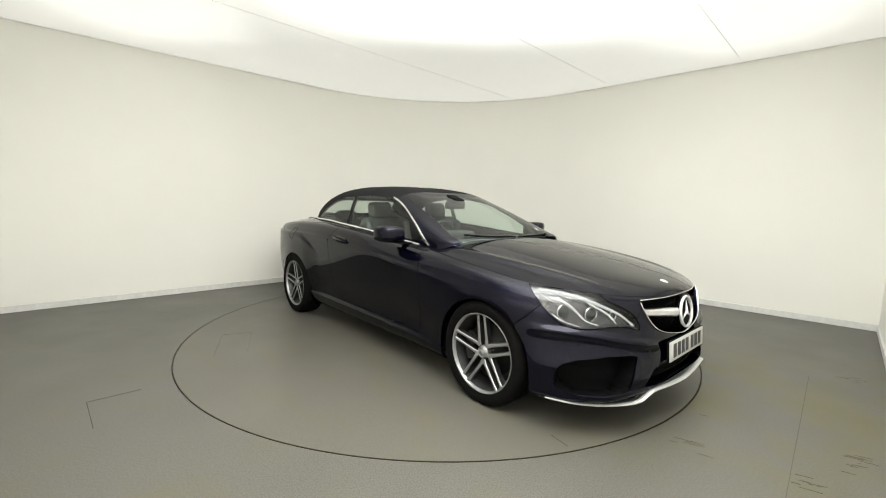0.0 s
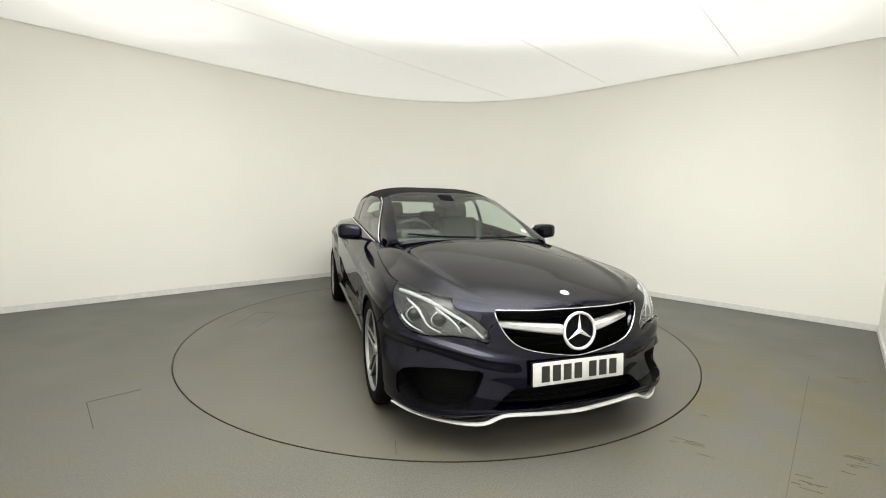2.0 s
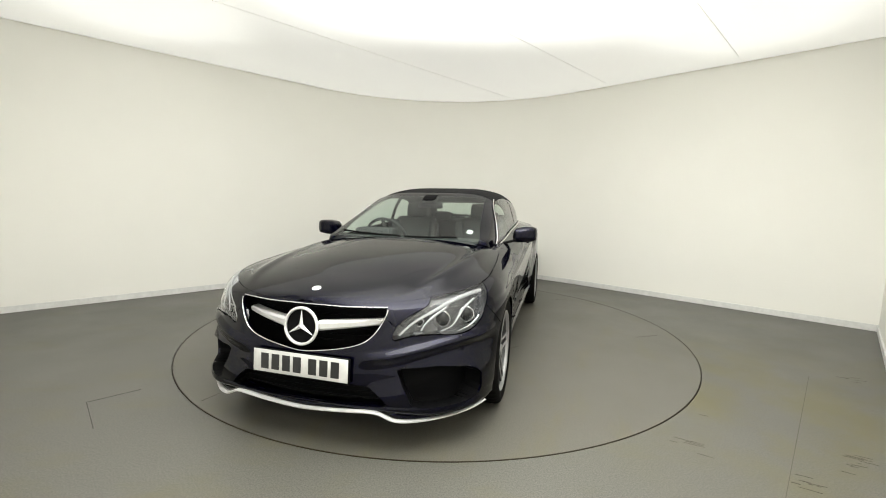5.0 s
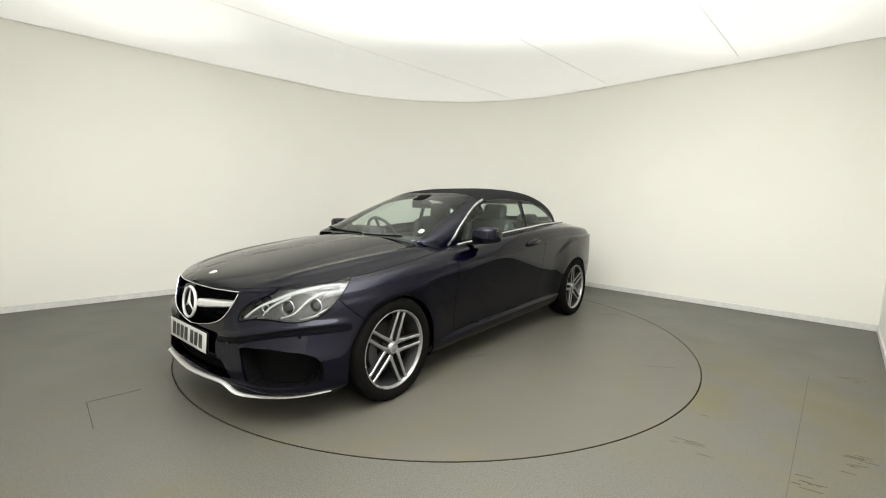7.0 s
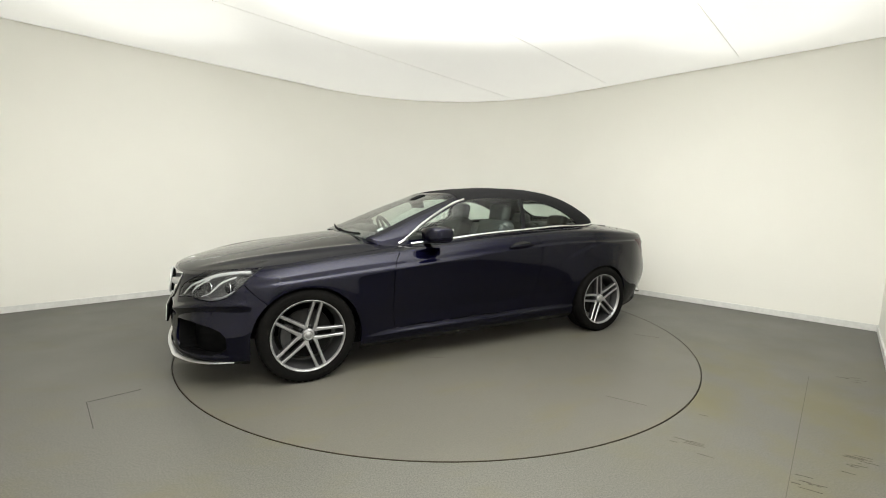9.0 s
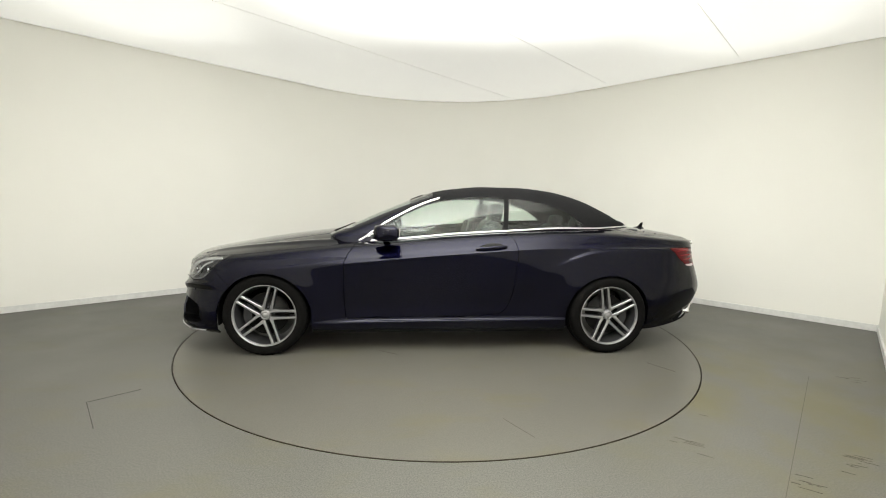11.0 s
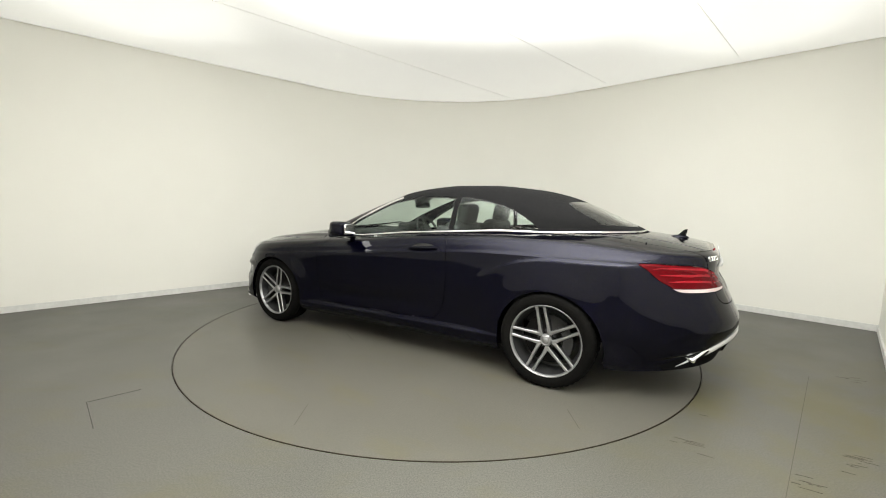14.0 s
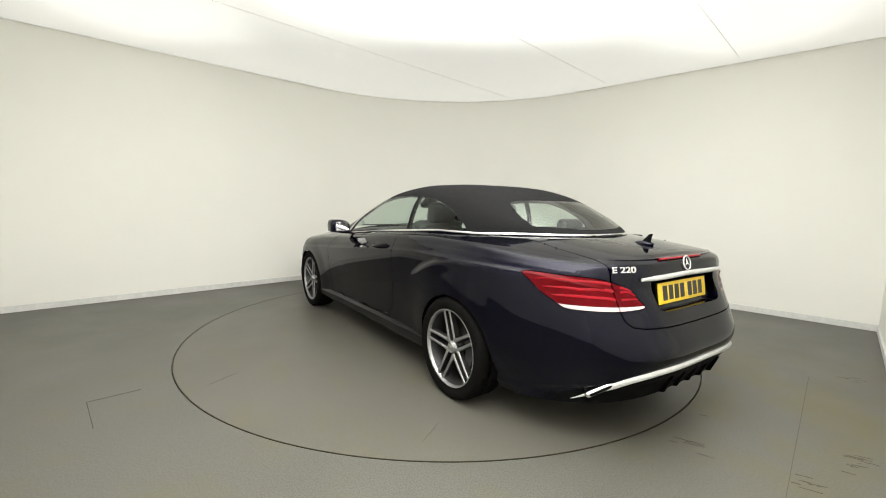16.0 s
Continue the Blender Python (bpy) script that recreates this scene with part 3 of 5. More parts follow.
def panel(name, skin, mat, parent, label="", side=0, depth=0.012):
    """A skin piece as a part: side 1 left, -1 right, 0 both halves as one mesh."""
    V, F = flanged(*skin, depth)
    M = V * np.array([1, -1, 1])
    if side == 1:
        return mesh_part(name, V, F, mat, parent, label)
    if side == -1:
        return mesh_part(name, M, [f[::-1] for f in F], mat, parent, label)
    n = len(V)
    ob = mesh_part(name, np.concatenate([V, M]), F + [tuple(int(i) + n for i in f[::-1]) for f in F], mat, parent, label)
    bm = bmesh.new()
    bm.from_mesh(ob.data)
    mid = [v for v in bm.verts if abs(v.co.y) < 1e-5]
    bmesh.ops.remove_doubles(bm, verts=mid, dist=1e-5)
    bm.to_mesh(ob.data)
    bm.free()
    return ob


def tub(name, skin, depth, mat, parent, label="", side=0, way=None):
    """A hollow behind an opening: the floor follows the skin at a depth, walls run up to just below its edge."""
    V, F = compact(*skin)
    N = normals(V, F) if way is None else np.broadcast_to(np.array(way, float), V.shape)
    low, high = V - N * depth, V - N * 0.004
    seen = {(a, b) for f in F for a, b in zip(f, np.roll(f, -1))}
    verts, faces = list(low), [tuple(f) for f in F]
    for a, b in seen:
        if (b, a) not in seen and not (abs(V[a, 1]) < 1e-6 and abs(V[b, 1]) < 1e-6):
            i = len(verts)
            verts += [low[a], low[b], high[b], high[a]]
            faces.append((i, i + 1, i + 2, i + 3))
    W = np.array(verts)
    M = W * np.array([1, -1, 1])
    flipped = [tuple(f[::-1]) for f in faces]
    if side:
        return mesh_part(name, W if side > 0 else M, faces if side > 0 else flipped, mat, parent, label, smooth=False)
    n = len(W)
    return mesh_part(name, np.concatenate([W, M]), faces + [tuple(int(i) + n for i in f) for f in flipped], mat, parent, label, smooth=False)


def sweep(path, across, thick, up=(0, 0, 1), sides=8, taper=None, closed=False):
    """A bar of oval section along a path: verts and faces."""
    P = np.array(path, float)
    n = len(P)
    T = (np.roll(P, -1, 0) - np.roll(P, 1, 0)) if closed else np.gradient(P, axis=0)
    T /= np.maximum(np.linalg.norm(T, axis=1), 1e-9)[:, None]
    U = np.broadcast_to(np.asarray(up, float), P.shape)
    S = np.cross(T, U)
    S /= np.maximum(np.linalg.norm(S, axis=1), 1e-9)[:, None]
    W = np.cross(S, T)
    verts, faces = [], []
    for i in range(n):
        k = 1.0 if taper is None else taper(i / max(n - 1, 1))
        for j in range(sides):
            a = 2 * math.pi * (j + 0.5) / sides
            verts.append(P[i] + S[i] * across / 2 * math.cos(a) * k + W[i] * thick / 2 * math.sin(a) * k)
    for i in range(n if closed else n - 1):
        for j in range(sides):
            a, b = i * sides + j, i * sides + (j + 1) % sides
            c, d = ((i + 1) % n) * sides + (j + 1) % sides, ((i + 1) % n) * sides + j
            faces.append((a, b, c, d))
    if not closed:
        faces.append(tuple(range(sides))[::-1])
        faces.append(tuple(range((n - 1) * sides, n * sides)))
    return verts, faces


def smooth_path(pts, steps=8):
    p = np.array(pts, float)
    ext = np.concatenate([2 * p[:1] - p[1:2], p, 2 * p[-1:] - p[-2:-1]])
    out = []
    for i in range(len(p) - 1):
        a, b, c, d = ext[i:i + 4]
        for k in range(steps):
            t = k / steps
            out.append(0.5 * (2 * b + (c - a) * t + (2 * a - 5 * b + 4 * c - d) * t * t + (3 * b - a - 3 * c + d) * t ** 3))
    out.append(p[-1])
    return np.array(out)


def bar_part(name, path, across, thick, mat, parent, label="", **more):
    path = np.array(path, float)
    if not more.get("closed") and len(path) > 8:
        for _ in range(3):
            path[1:-1] = 0.25 * path[:-2] + 0.5 * path[1:-1] + 0.25 * path[2:]
    v, f = sweep(path, across, thick, **more)
    return mesh_part(name, v, f, mat, parent, label)


def mirrored(path):
    p = np.array(path, float)
    return p * np.array([1, -1, 1])


def through_middle(half):
    """A whole path over the centre line from its left half, given from the middle outwards."""
    h = np.array(half, float)
    return np.concatenate([mirrored(h)[::-1], h[1:] if abs(h[0, 1]) < 1e-6 else h])


def lathe(profile, steps, axis_y=True):
    """Turned solid: profile of (radius, out) round the y axis."""
    verts, faces = [], []
    m = len(profile)
    for i in range(steps):
        a = 2 * math.pi * i / steps
        for r, o in profile:
            verts.append((r * math.cos(a), o, r * math.sin(a)))
    for i in range(steps):
        j = (i + 1) % steps
        for k in range(m - 1):
            faces.append((i * m + k, i * m + k + 1, j * m + k + 1, j * m + k))
    return verts, faces


# ---- cut the skins into panels ----
car = tagged(new("car"), "dark midnight blue two-door convertible with black canvas roof raised", "car")
ARCH_R, ARCH_RX = 0.343, 0.358


def arch(x):
    c = [(x + ARCH_RX * math.cos(radians(a)), 0.308 + ARCH_R * math.sin(radians(a))) for a in range(0, 181, 5)]
    return np.array(c + [(x - ARCH_RX, -0.3), (x + ARCH_RX, -0.3)])


body = BODY
side_only = lambda m: np.abs(m[:, 1]) > 0.6
body, _ = cut(body, XZ, arch(WHEEL_F), only=side_only)
body, _ = cut(body, XZ, arch(WHEEL_R), only=side_only)
HEADLIGHT = rounded([(1.690, .778, .772), (1.72, .77, .83), (1.78, .744, .86), (1.90, .684, .86), (1.985, .625, .80), (2.035, .575, .722), (2.095, .495, .676), (2.140, .445, .625), (2.150, .428, .566),
                     (2.125, .50, .580), (2.09, .58, .586), (2.055, .635, .582), (2.025, .68, .576), (1.99, .72, .576), (1.942, .763, .584), (1.89, .793, .607), (1.843, .812, .647), (1.765, .81, .715)], 4)
body, headlight_skin = cut(body, NOSE, HEADLIGHT, 0.005, lambda m: m[:, 0] > 1.5)
GRILLE_LINE = [(0, .486), (.08, .497), (.163, .510), (.25, .528), (.318, .552), (.358, .588), (.388, .630), (.406, .672), (.411, .702)]
GRILLE = np.array([(-.2, .714), (.30, .714), (.39, .714)] + GRILLE_LINE[::-1] + [(-.2, .486)])
body, _ = cut(body, YZ, GRILLE, 0, lambda m: m[:, 0] > 1.5)
LOW_INTAKE = np.array([(-.2, .362), (.27, .356), (.345, .345), (.39, .31), (.425, .275), (.44, .258), (.40, .252), (.22, .250), (-.2, .248)])
body, low_skin = cut(body, YZ, LOW_INTAKE, 0, lambda m: m[:, 0] > 1.9)
SIDE_INTAKE = np.array([(1.905, .82, .360), (1.935, .80, .395), (1.99, .755, .420), (2.09, .63, .440), (2.165, .49, .436), (2.18, .47, .425), (2.183, .50, .345), (2.176, .535, .262), (2.16, .56, .250), (2.1, .67, .244), (1.985, .785, .244), (1.92, .82, .262), (1.905, .825, .29)])
body, side_intake_skin = cut(body, NOSE, SIDE_INTAKE, 0, lambda m: m[:, 0] > 1.6)
DOOR = np.array([(.800, .290), (.815, .42), (.818, .60), (.812, .74), (.79, .80), (.75, .85), (.71, .95), (.70, 1.2), (-.49, 1.2), (-.505, .97), (-.545, .91), (-.562, .845), (-.563, .72), (-.550, .594), (-.53, .48), (-.505, .405), (-.475, .355), (-.43, .322), (-.2, .304)])
body, door_skin = cut(body, XZ, DOOR, 0.005, side_only)
TAIL_LAMP = rounded([(-1.865, .824, .874), (-1.952, .79, .879), (-2.056, .74, .874), (-2.165, .659, .868), (-2.224, .588, .851), (-2.265, .492, .81), (-2.283, .45, .769), (-2.30, .415, .726), (-2.285, .50, .716), (-2.265, .566, .713),
                     (-2.205, .665, .712), (-2.129, .73, .713), (-2.085, .757, .720), (-2.045, .775, .746), (-1.98, .804, .785), (-1.922, .826, .838)], 4)
body, lamp_skin = cut(body, TAIL, TAIL_LAMP, 0.004, lambda m: m[:, 0] < -1.5)
LID = np.array([(-.2, 1.2), (.60, 1.2), (.585, .95), (.586, .86), (.575, .80), (.566, .72), (.556, .668), (.526, .642), (.46, .632), (.323, .627), (-.2, .624)])
rear_only = lambda m: m[:, 0] < -1.9
body, lid_skin = cut(body, YZ, LID, 0.006, rear_only)
RECESS = np.array([(-.2, .692), (.28, .694), (.318, .704), (.335, .73), (.342, .80), (.345, .843), (-.2, .846)])
lid_skin, recess_skin = cut(lid_skin, YZ, RECESS, 0, rear_only)
lamp_outer, lamp_inner = cut(lamp_skin, YZ, LID, 0.006, rear_only)
STRIP_BELOW = np.array([(-.2, .430), (.33, .421), (.487, .402), (.588, .366), (.634, .332), (.669, .292), (.72, .235), (.9, .15), (.9, -.2), (-.2, -.2)])
body, diffuser_skin = cut(body, YZ, STRIP_BELOW, 0, lambda m: m[:, 0] < -2.02)
FRONT_BUMPER = np.array([(-.560, -.1), (-.560, .56), (-.71, .70), (-.9, .62), (-1.19, .60), (-1.25, .68), (-1.9, .68), (-1.9, -.1)])
body, bumper_skin = cut(body, NOSE, FRONT_BUMPER, 0.004, lambda m: m[:, 0] > 1.4)

house = HOUSE
SCREEN = np.array([(1.1, -.2), (1.1, .60), (.88, .60), (.6, .548), (.3, .514), (.13, .497), (.165, .40), (.195, .2), (.205, 0), (.205, -.2)])
house, screen_skin = cut(house, XY, SCREEN, 0, lambda m: (m[:, 2] > 0.8))
DOOR_PANE = np.array([(.645, .922), (.42, .932), (.2, .948), (-.1, .975), (-.474, .999), (-.492, 1.262), (-.325, 1.272), (-.09, 1.258), (.06, 1.238), (.2, 1.188), (.38, 1.100), (.53, 1.012)])
high = lambda m: np.abs(m[:, 1]) > 0.3
house, door_pane_skin = cut(house, XZ, DOOR_PANE, 0, high)
REAR_PANE = np.array([(-.512, 1.002), (-.8, 1.020), (-1.0, 1.032), (-1.19, 1.038), (-1.15, 1.078), (-1.08, 1.125), (-.99, 1.170), (-.9, 1.205), (-.8, 1.232), (-.68, 1.252), (-.53, 1.264)])
house, rear_pane_skin = cut(house, XZ, REAR_PANE, 0, high)
REAR_SCREEN = np.array([(-1.345, -.2), (-1.335, .2), (-1.32, .36), (-1.335, .41), (-1.40, .440), (-1.5, .458), (-1.57, .452), (-1.61, .425), (-1.68, .325), (-1.735, .2), (-1.762, 0), (-1.762, -.2)])
house, rear_screen_skin = cut(house, XY, REAR_SCREEN, 0)
soft_skin, frame_skin = cut(house, XZ, np.array([(.105, 0), (.105, 2), (3, 2), (3, 0)]), 0.006)

bonnet_skin = (BONNET[0].copy(), BONNET[1])
bonnet_skin[0][:, 1] *= 0.990
LID_TOP = np.array([(-1.45, -.2), (-1.45, .30), (-1.62, .42), (-1.71, .50), (-1.735, .548), (-1.85, .574), (-2.05, .586), (-2.6, .590), (-2.6, -.2)])
deck_skin, lid_top_skin = cut(DECK, XY, LID_TOP, 0.005)

# ---- body panels ----
panel("body_shell", body, PAINT, car)
panel("front_bumper", bumper_skin, PAINT, car)
bonnet = panel("bonnet", bonnet_skin, PAINT, car)
for side in (1, -1):
    panel("rear_deck", deck_skin, PAINT, car, side=side)
lid = panel("boot_lid", lid_top_skin, PAINT, car)
panel("lid_face", lid_skin, PAINT, lid)
tub("plate_recess", recess_skin, 0.055, PAINT, lid, way=(-1, 0, 0))
# shoulder strip between the body edge and the foot of the glass
xs = np.linspace(0.96, -1.30, 90)
strip = np.stack([np.column_stack([xs, [edge_at(x) for x in xs], edge_z(xs)]), np.column_stack([xs, 0.6 * np.array([edge_at(x) for x in xs]) + 0.4 * (foot_y(xs) - 0.02), edge_z(xs) + 0.006]),
                  np.column_stack([xs, foot_y(xs) - 0.02, np.maximum(foot_z(xs), edge_z(xs)) + 0.004])])
for side in (1, -1):
    mesh_part("shoulder", strip.reshape(-1, 3) * np.array([1, side, 1]), grid_faces(3, 90, side > 0), PAINT, car)
panel("diffuser", diffuser_skin, BLACK, car, "black rear diffuser")
doors = {}
for side in (1, -1):
    doors[side] = panel("door", door_skin, PAINT, car, side=side)
    panel("door_window", door_pane_skin, GLASS, car, "green-tinted side window", side, 0.004)
    panel("quarter_window", rear_pane_skin, GLASS, car, "green-tinted quarter window", side, 0.004)
panel("windscreen_frame", frame_skin, PAINT, car)
panel("soft_top", soft_skin, FABRIC, car, "black canvas roof", depth=0.02)
panel("windscreen", screen_skin, GLASS, car, "clear windscreen", depth=0.004)
panel("rear_window", rear_screen_skin, REAR_GLASS, car, "tinted rear window", depth=0.004)
# ---- car details ----
RED = simple("red_lamp_plastic", (0.085, 0.001, 0.003), 0.2, scale=30, Coat_Weight=0.0, Specular_IOR_Level=0.08)
RED_BRIGHT = simple("bright_red_reflector", (0.26, 0.003, 0.010), 0.2, scale=30, Coat_Weight=0.25, Specular_IOR_Level=0.2)
CLEAR_BAND = simple("white_lamp_band", (0.60, 0.47, 0.47), 0.15, scale=30, Coat_Weight=0.4)
LAMP_INSIDE = simple("lamp_housing_silver", (0.10, 0.10, 0.104), 0.28, 0.8, scale=25)
LAMP_WHITE = simple("white_light_guide", (0.42, 0.43, 0.44), 0.2, scale=25, Coat_Weight=0.6)
PLATE_WHITE = simple("white_plate", (0.5, 0.5, 0.49), 0.35, scale=30)
PLATE_YELLOW = simple("yellow_plate", (0.80, 0.56, 0.02), 0.35, scale=30)
INK = simple("black_ink", (0.012, 0.012, 0.012), 0.4)
SEAT = simple("dark_grey_leather", (0.05, 0.05, 0.052), 0.45, grain=0.3, scale=160)
PAPER = simple("white_sticker", (0.75, 0.76, 0.76), 0.6)


def rounded_box(name, size, m, mat, parent, bevel, label="", segments=3):
    bm = bmesh.new()
    bmesh.ops.create_cube(bm, size=1, matrix=Matrix.Diagonal((*size, 1)))
    bmesh.ops.bevel(bm, geom=list(bm.edges), offset=bevel, segments=segments, affect="EDGES", profile=0.5)
    bm.transform(m)
    return part(name, bm, mat, parent, label, smooth=True)


def disc_part(name, r, thick, m, mat, parent, label="", segments=32, bevel=0.002):
    bm = bmesh.new()
    bmesh.ops.create_cone(bm, cap_ends=True, segments=segments, radius1=r, radius2=r, depth=thick)
    if bevel:
        bmesh.ops.bevel(bm, geom=[e for e in bm.edges if len(e.link_faces) == 2 and abs(e.verts[0].co.z - e.verts[1].co.z) < 1e-6], offset=bevel, segments=2, affect="EDGES")
    bm.transform(m)
    return part(name, bm, mat, parent, label)


# wheels
def tyre_mesh():
    profile = [(.236, .096), (.250, .107), (.270, .112), (.290, .112), (.305, .106), (.316, .094), (.321, .080), (.322, .060), (.322, .036), (.314, .034), (.314, .028), (.322, .026),
               (.322, .004), (.314, .003), (.314, -.003), (.322, -.004), (.322, -.026), (.314, -.028), (.314, -.034), (.322, -.036), (.321, -.080), (.314, -.096), (.290, -.112), (.25, -.108), (.236, -.098)]
    steps = 144
    v, f = lathe(profile, steps)
    m = len(profile)
    v = np.array(v)
    for i in range(steps):
        if i % 3 == 0:
            for k, (r, o) in enumerate(profile):
                if r > 0.312 and abs(o) > 0.03:
                    v[i * m + k, 0] *= 0.984
                    v[i * m + k, 2] *= 0.984
    return v, f


def spoke_mesh():
    """One pair of slender spokes: silver faces, flanks coloured darker to stand for shade."""
    bm = bmesh.new()
    for s in (-1, 1):
        rings = []
        for r, off, w, o in ((.036, .0290, .030, .074), (.060, .0295, .0255, .078), (.085, .0292, .0215, .080), (.15, .0275, .0190, .086), (.200, .0262, .0190, .091), (.2345, .0255, .023, .094)):
            sec = [(-w / 2, o - .040), (-w / 2, o - .005), (-w / 2 + .0045, o), (w / 2 - .0045, o), (w / 2, o - .005), (w / 2, o - .040)]
            rings.append([bm.verts.new((r, y, s * off + z)) for z, y in sec])
        for a, b in zip(rings, rings[1:]):
            for k in range(6):
                bm.faces.new((a[k], a[(k + 1) % 6], b[(k + 1) % 6], b[k]))
        bm.faces.new(rings[0])
        bm.faces.new(rings[-1][::-1])
    bmesh.ops.recalc_face_normals(bm, faces=list(bm.faces))
    me = bpy.data.meshes.new("spoke")
    bm.to_mesh(me)
    bm.free()
    me.materials.append(ALLOY)
    me.materials.append(ALLOY_SHADED)
    for p in me.polygons:
        p.material_index = 0 if p.normal.y > 0.35 else 1
    return me


def named_mesh(name, verts, faces, mat, smooth=True):
    me = bpy.data.meshes.new(name)
    me.from_pydata([tuple(map(float, v)) for v in verts], [], [tuple(map(int, f)) for f in faces])
    me.update()
    me.materials.append(mat)
    if smooth:
        me.polygons.foreach_set("use_smooth", [True] * len(me.polygons))
    return me


TYRE = named_mesh("tyre", *tyre_mesh(), RUBBER)
BARREL = named_mesh("wheel", *lathe([(.238, .092), (.2435, .100), (.2435, .104), (.241, .105), (.2365, .103), (.2330, .097), (.2295, .085), (.214, .05), (.205, -.02), (.215, -.09), (.238, -.098)], 96), ALLOY)
BARREL.materials.append(ALLOY_SHADED)
# inner barrel faces take the darker alloy, the shade behind the spokes painted in
for poly in BARREL.polygons:
    poly.material_index = 1 if math.hypot(poly.center.x, poly.center.z) < 0.2300 and poly.center.y < 0.090 else 0
SPOKE = spoke_mesh()
HUB = named_mesh("hub", *lathe([(.0, .080), (.032, .080), (.034, .080), (.038, .077), (.041, .070), (.043, .04), (.0, .03)], 40), ALLOY)
CAP = named_mesh("hub_cap", *lathe([(.0, .0895), (.020, .0890), (.022, .0865), (.025, .0865), (.027, .090), (.032, .0885), (.034, .080)], 40), ALLOY)
BRAKE = named_mesh("brake_disc", *lathe([(.0, .040), (.075, .040), (.078, .022), (.165, .022), (.166, .0), (.0, -.005)], 56), STEEL)
BOLT = named_mesh("wheel_bolt", *lathe([(.0, .080), (.0085, .080), (.0085, .070), (.013, .074), (.013, .06)], 12), ALLOY_SHADED)


def caliper_mesh():
    v, f = [], []
    n = 12
    for i in range(n + 1):
        a = radians(-32 + 64 * i / n)
        for r, o in ((.108, .035), (.108, .052), (.172, .052), (.178, .03), (.178, -.03), (.108, -.03)):
            v.append((-r * math.cos(a), o, r * math.sin(a)))
    for i in range(n):
        for k in range(6):
            f.append((6 * i + k, 6 * i + (k + 1) % 6, 6 * i + 6 + (k + 1) % 6, 6 * i + 6 + k))
    f += [tuple(range(6)), tuple(range(6 * n, 6 * n + 6))[::-1]]
    return v, f


CALIPER = named_mesh("caliper", *caliper_mesh(), ALLOY_SHADED, False)


def wheel(x, side, turn):
    w = tagged(new("wheel", BARREL), "five twin-spoke silver alloy wheel")
    w.parent = car
    w.matrix_basis = pose(x, side * (0.770 if x > 0 else 0.790), WHEEL_Z, 0, 0, 0 if side > 0 else 180) @ pose(0, 0, 0, 0, -turn, 0)
    tyre = tagged(new("tyre", TYRE), "black low-profile tyre")
    hub, cap, brake = new("hub", HUB), new("hub_cap", CAP), tagged(new("brake_disc", BRAKE), "steel brake disc")
    cal = tagged(new("caliper", CALIPER), "grey brake caliper")
    kids = [tyre, hub, cap, brake, cal]
    cal.matrix_basis = pose(0, 0, 0, 0, turn + (0 if x < 0 else 180), 0)
    for k in range(5):
        s = new("spoke", SPOKE)
        s.matrix_basis = pose(0, 0, 0, 0, 72 * k, 0)
        b = new("wheel_bolt", BOLT)
        b.matrix_basis = pose(0, 0, 0, 0, 72 * k, 0) @ pose(0.054, -0.022, 0)
        kids += [s, b]
    for k in kids:
        k.parent = w
    return w


wheel(WHEEL_F, 1, SPIN_FL)
wheel(WHEEL_R, 1, SPIN_RL)
wheel(WHEEL_F, -1, SPIN_FR)
wheel(WHEEL_R, -1, SPIN_RR)


def wheel_well(x, side):
    v, f = [], []
    n = 28
    for i in range(n + 1):
        a = radians(-13 + 206 * i / n)
        for r, y in ((ARCH_R + 0.002, .845), (ARCH_R + 0.012, .80), (ARCH_R + 0.012, .46), (0.02, .45)):
            v.append((x + r * ARCH_RX / ARCH_R * math.cos(a), side * y, 0.308 + r * math.sin(a)))
    for i in range(n):
        for k in range(3):
            q = (4 * i + k, 4 * i + k + 1, 4 * i + 5 + k, 4 * i + 4 + k)
            f.append(q if side > 0 else q[::-1])
    return mesh_part("wheel_arch_liner", v, f, BLACK, car, "black wheel arch liner")


for side in (1, -1):
    wheel_well(WHEEL_F, side)
    wheel_well(WHEEL_R, side)


def underbody():
    bm = bmesh.new()
    for size, at in (((1.15, 0.90, 0.42), (1.50, 0, 0.42)), ((2.15, 1.50, 0.16), (0.03, 0, 0.262)), ((0.85, 0.90, 0.42), (-1.85, 0, 0.48)), ((0.45, 1.30, 0.22), (-1.95, 0, 0.60)),
                     ((0.30, 1.30, 0.50), (0.95, 0, 0.55)), ((0.30, 1.20, 0.66), (-1.5, 0, 0.64))):
        box(bm, size, at, bevel=0.02)
    return part("underbody", bm, BLACK, car, "black underbody")


underbody()

# belt line chrome, pillar chrome, tonneau edge
belt_x = np.concatenate([np.linspace(0.62, -1.3, 60), np.linspace(-1.3, -1.84, 24)[1:]])
belt = np.column_stack([belt_x, foot_y(belt_x) + 0.010, foot_z(belt_x) + 0.010])
bar_part("belt_trim", np.concatenate([belt, mirrored(belt)[::-1][1:]]), 0.016, 0.017, CHROME, car, "polished belt line trim round doors and roof")
pillar = lift(HOUSE, XZ, smooth_path([(.715, .897), (.645, .938), (.53, 1.026), (.38, 1.114), (.2, 1.202), (.06, 1.250)], 5), lambda v: v[:, 1] > 0.3)
pillar[:, 1] += 0.006
for path in (pillar, mirrored(pillar)):
    bar_part("pillar_trim", path, 0.012, 0.022, CHROME, car, "polished pillar trim")

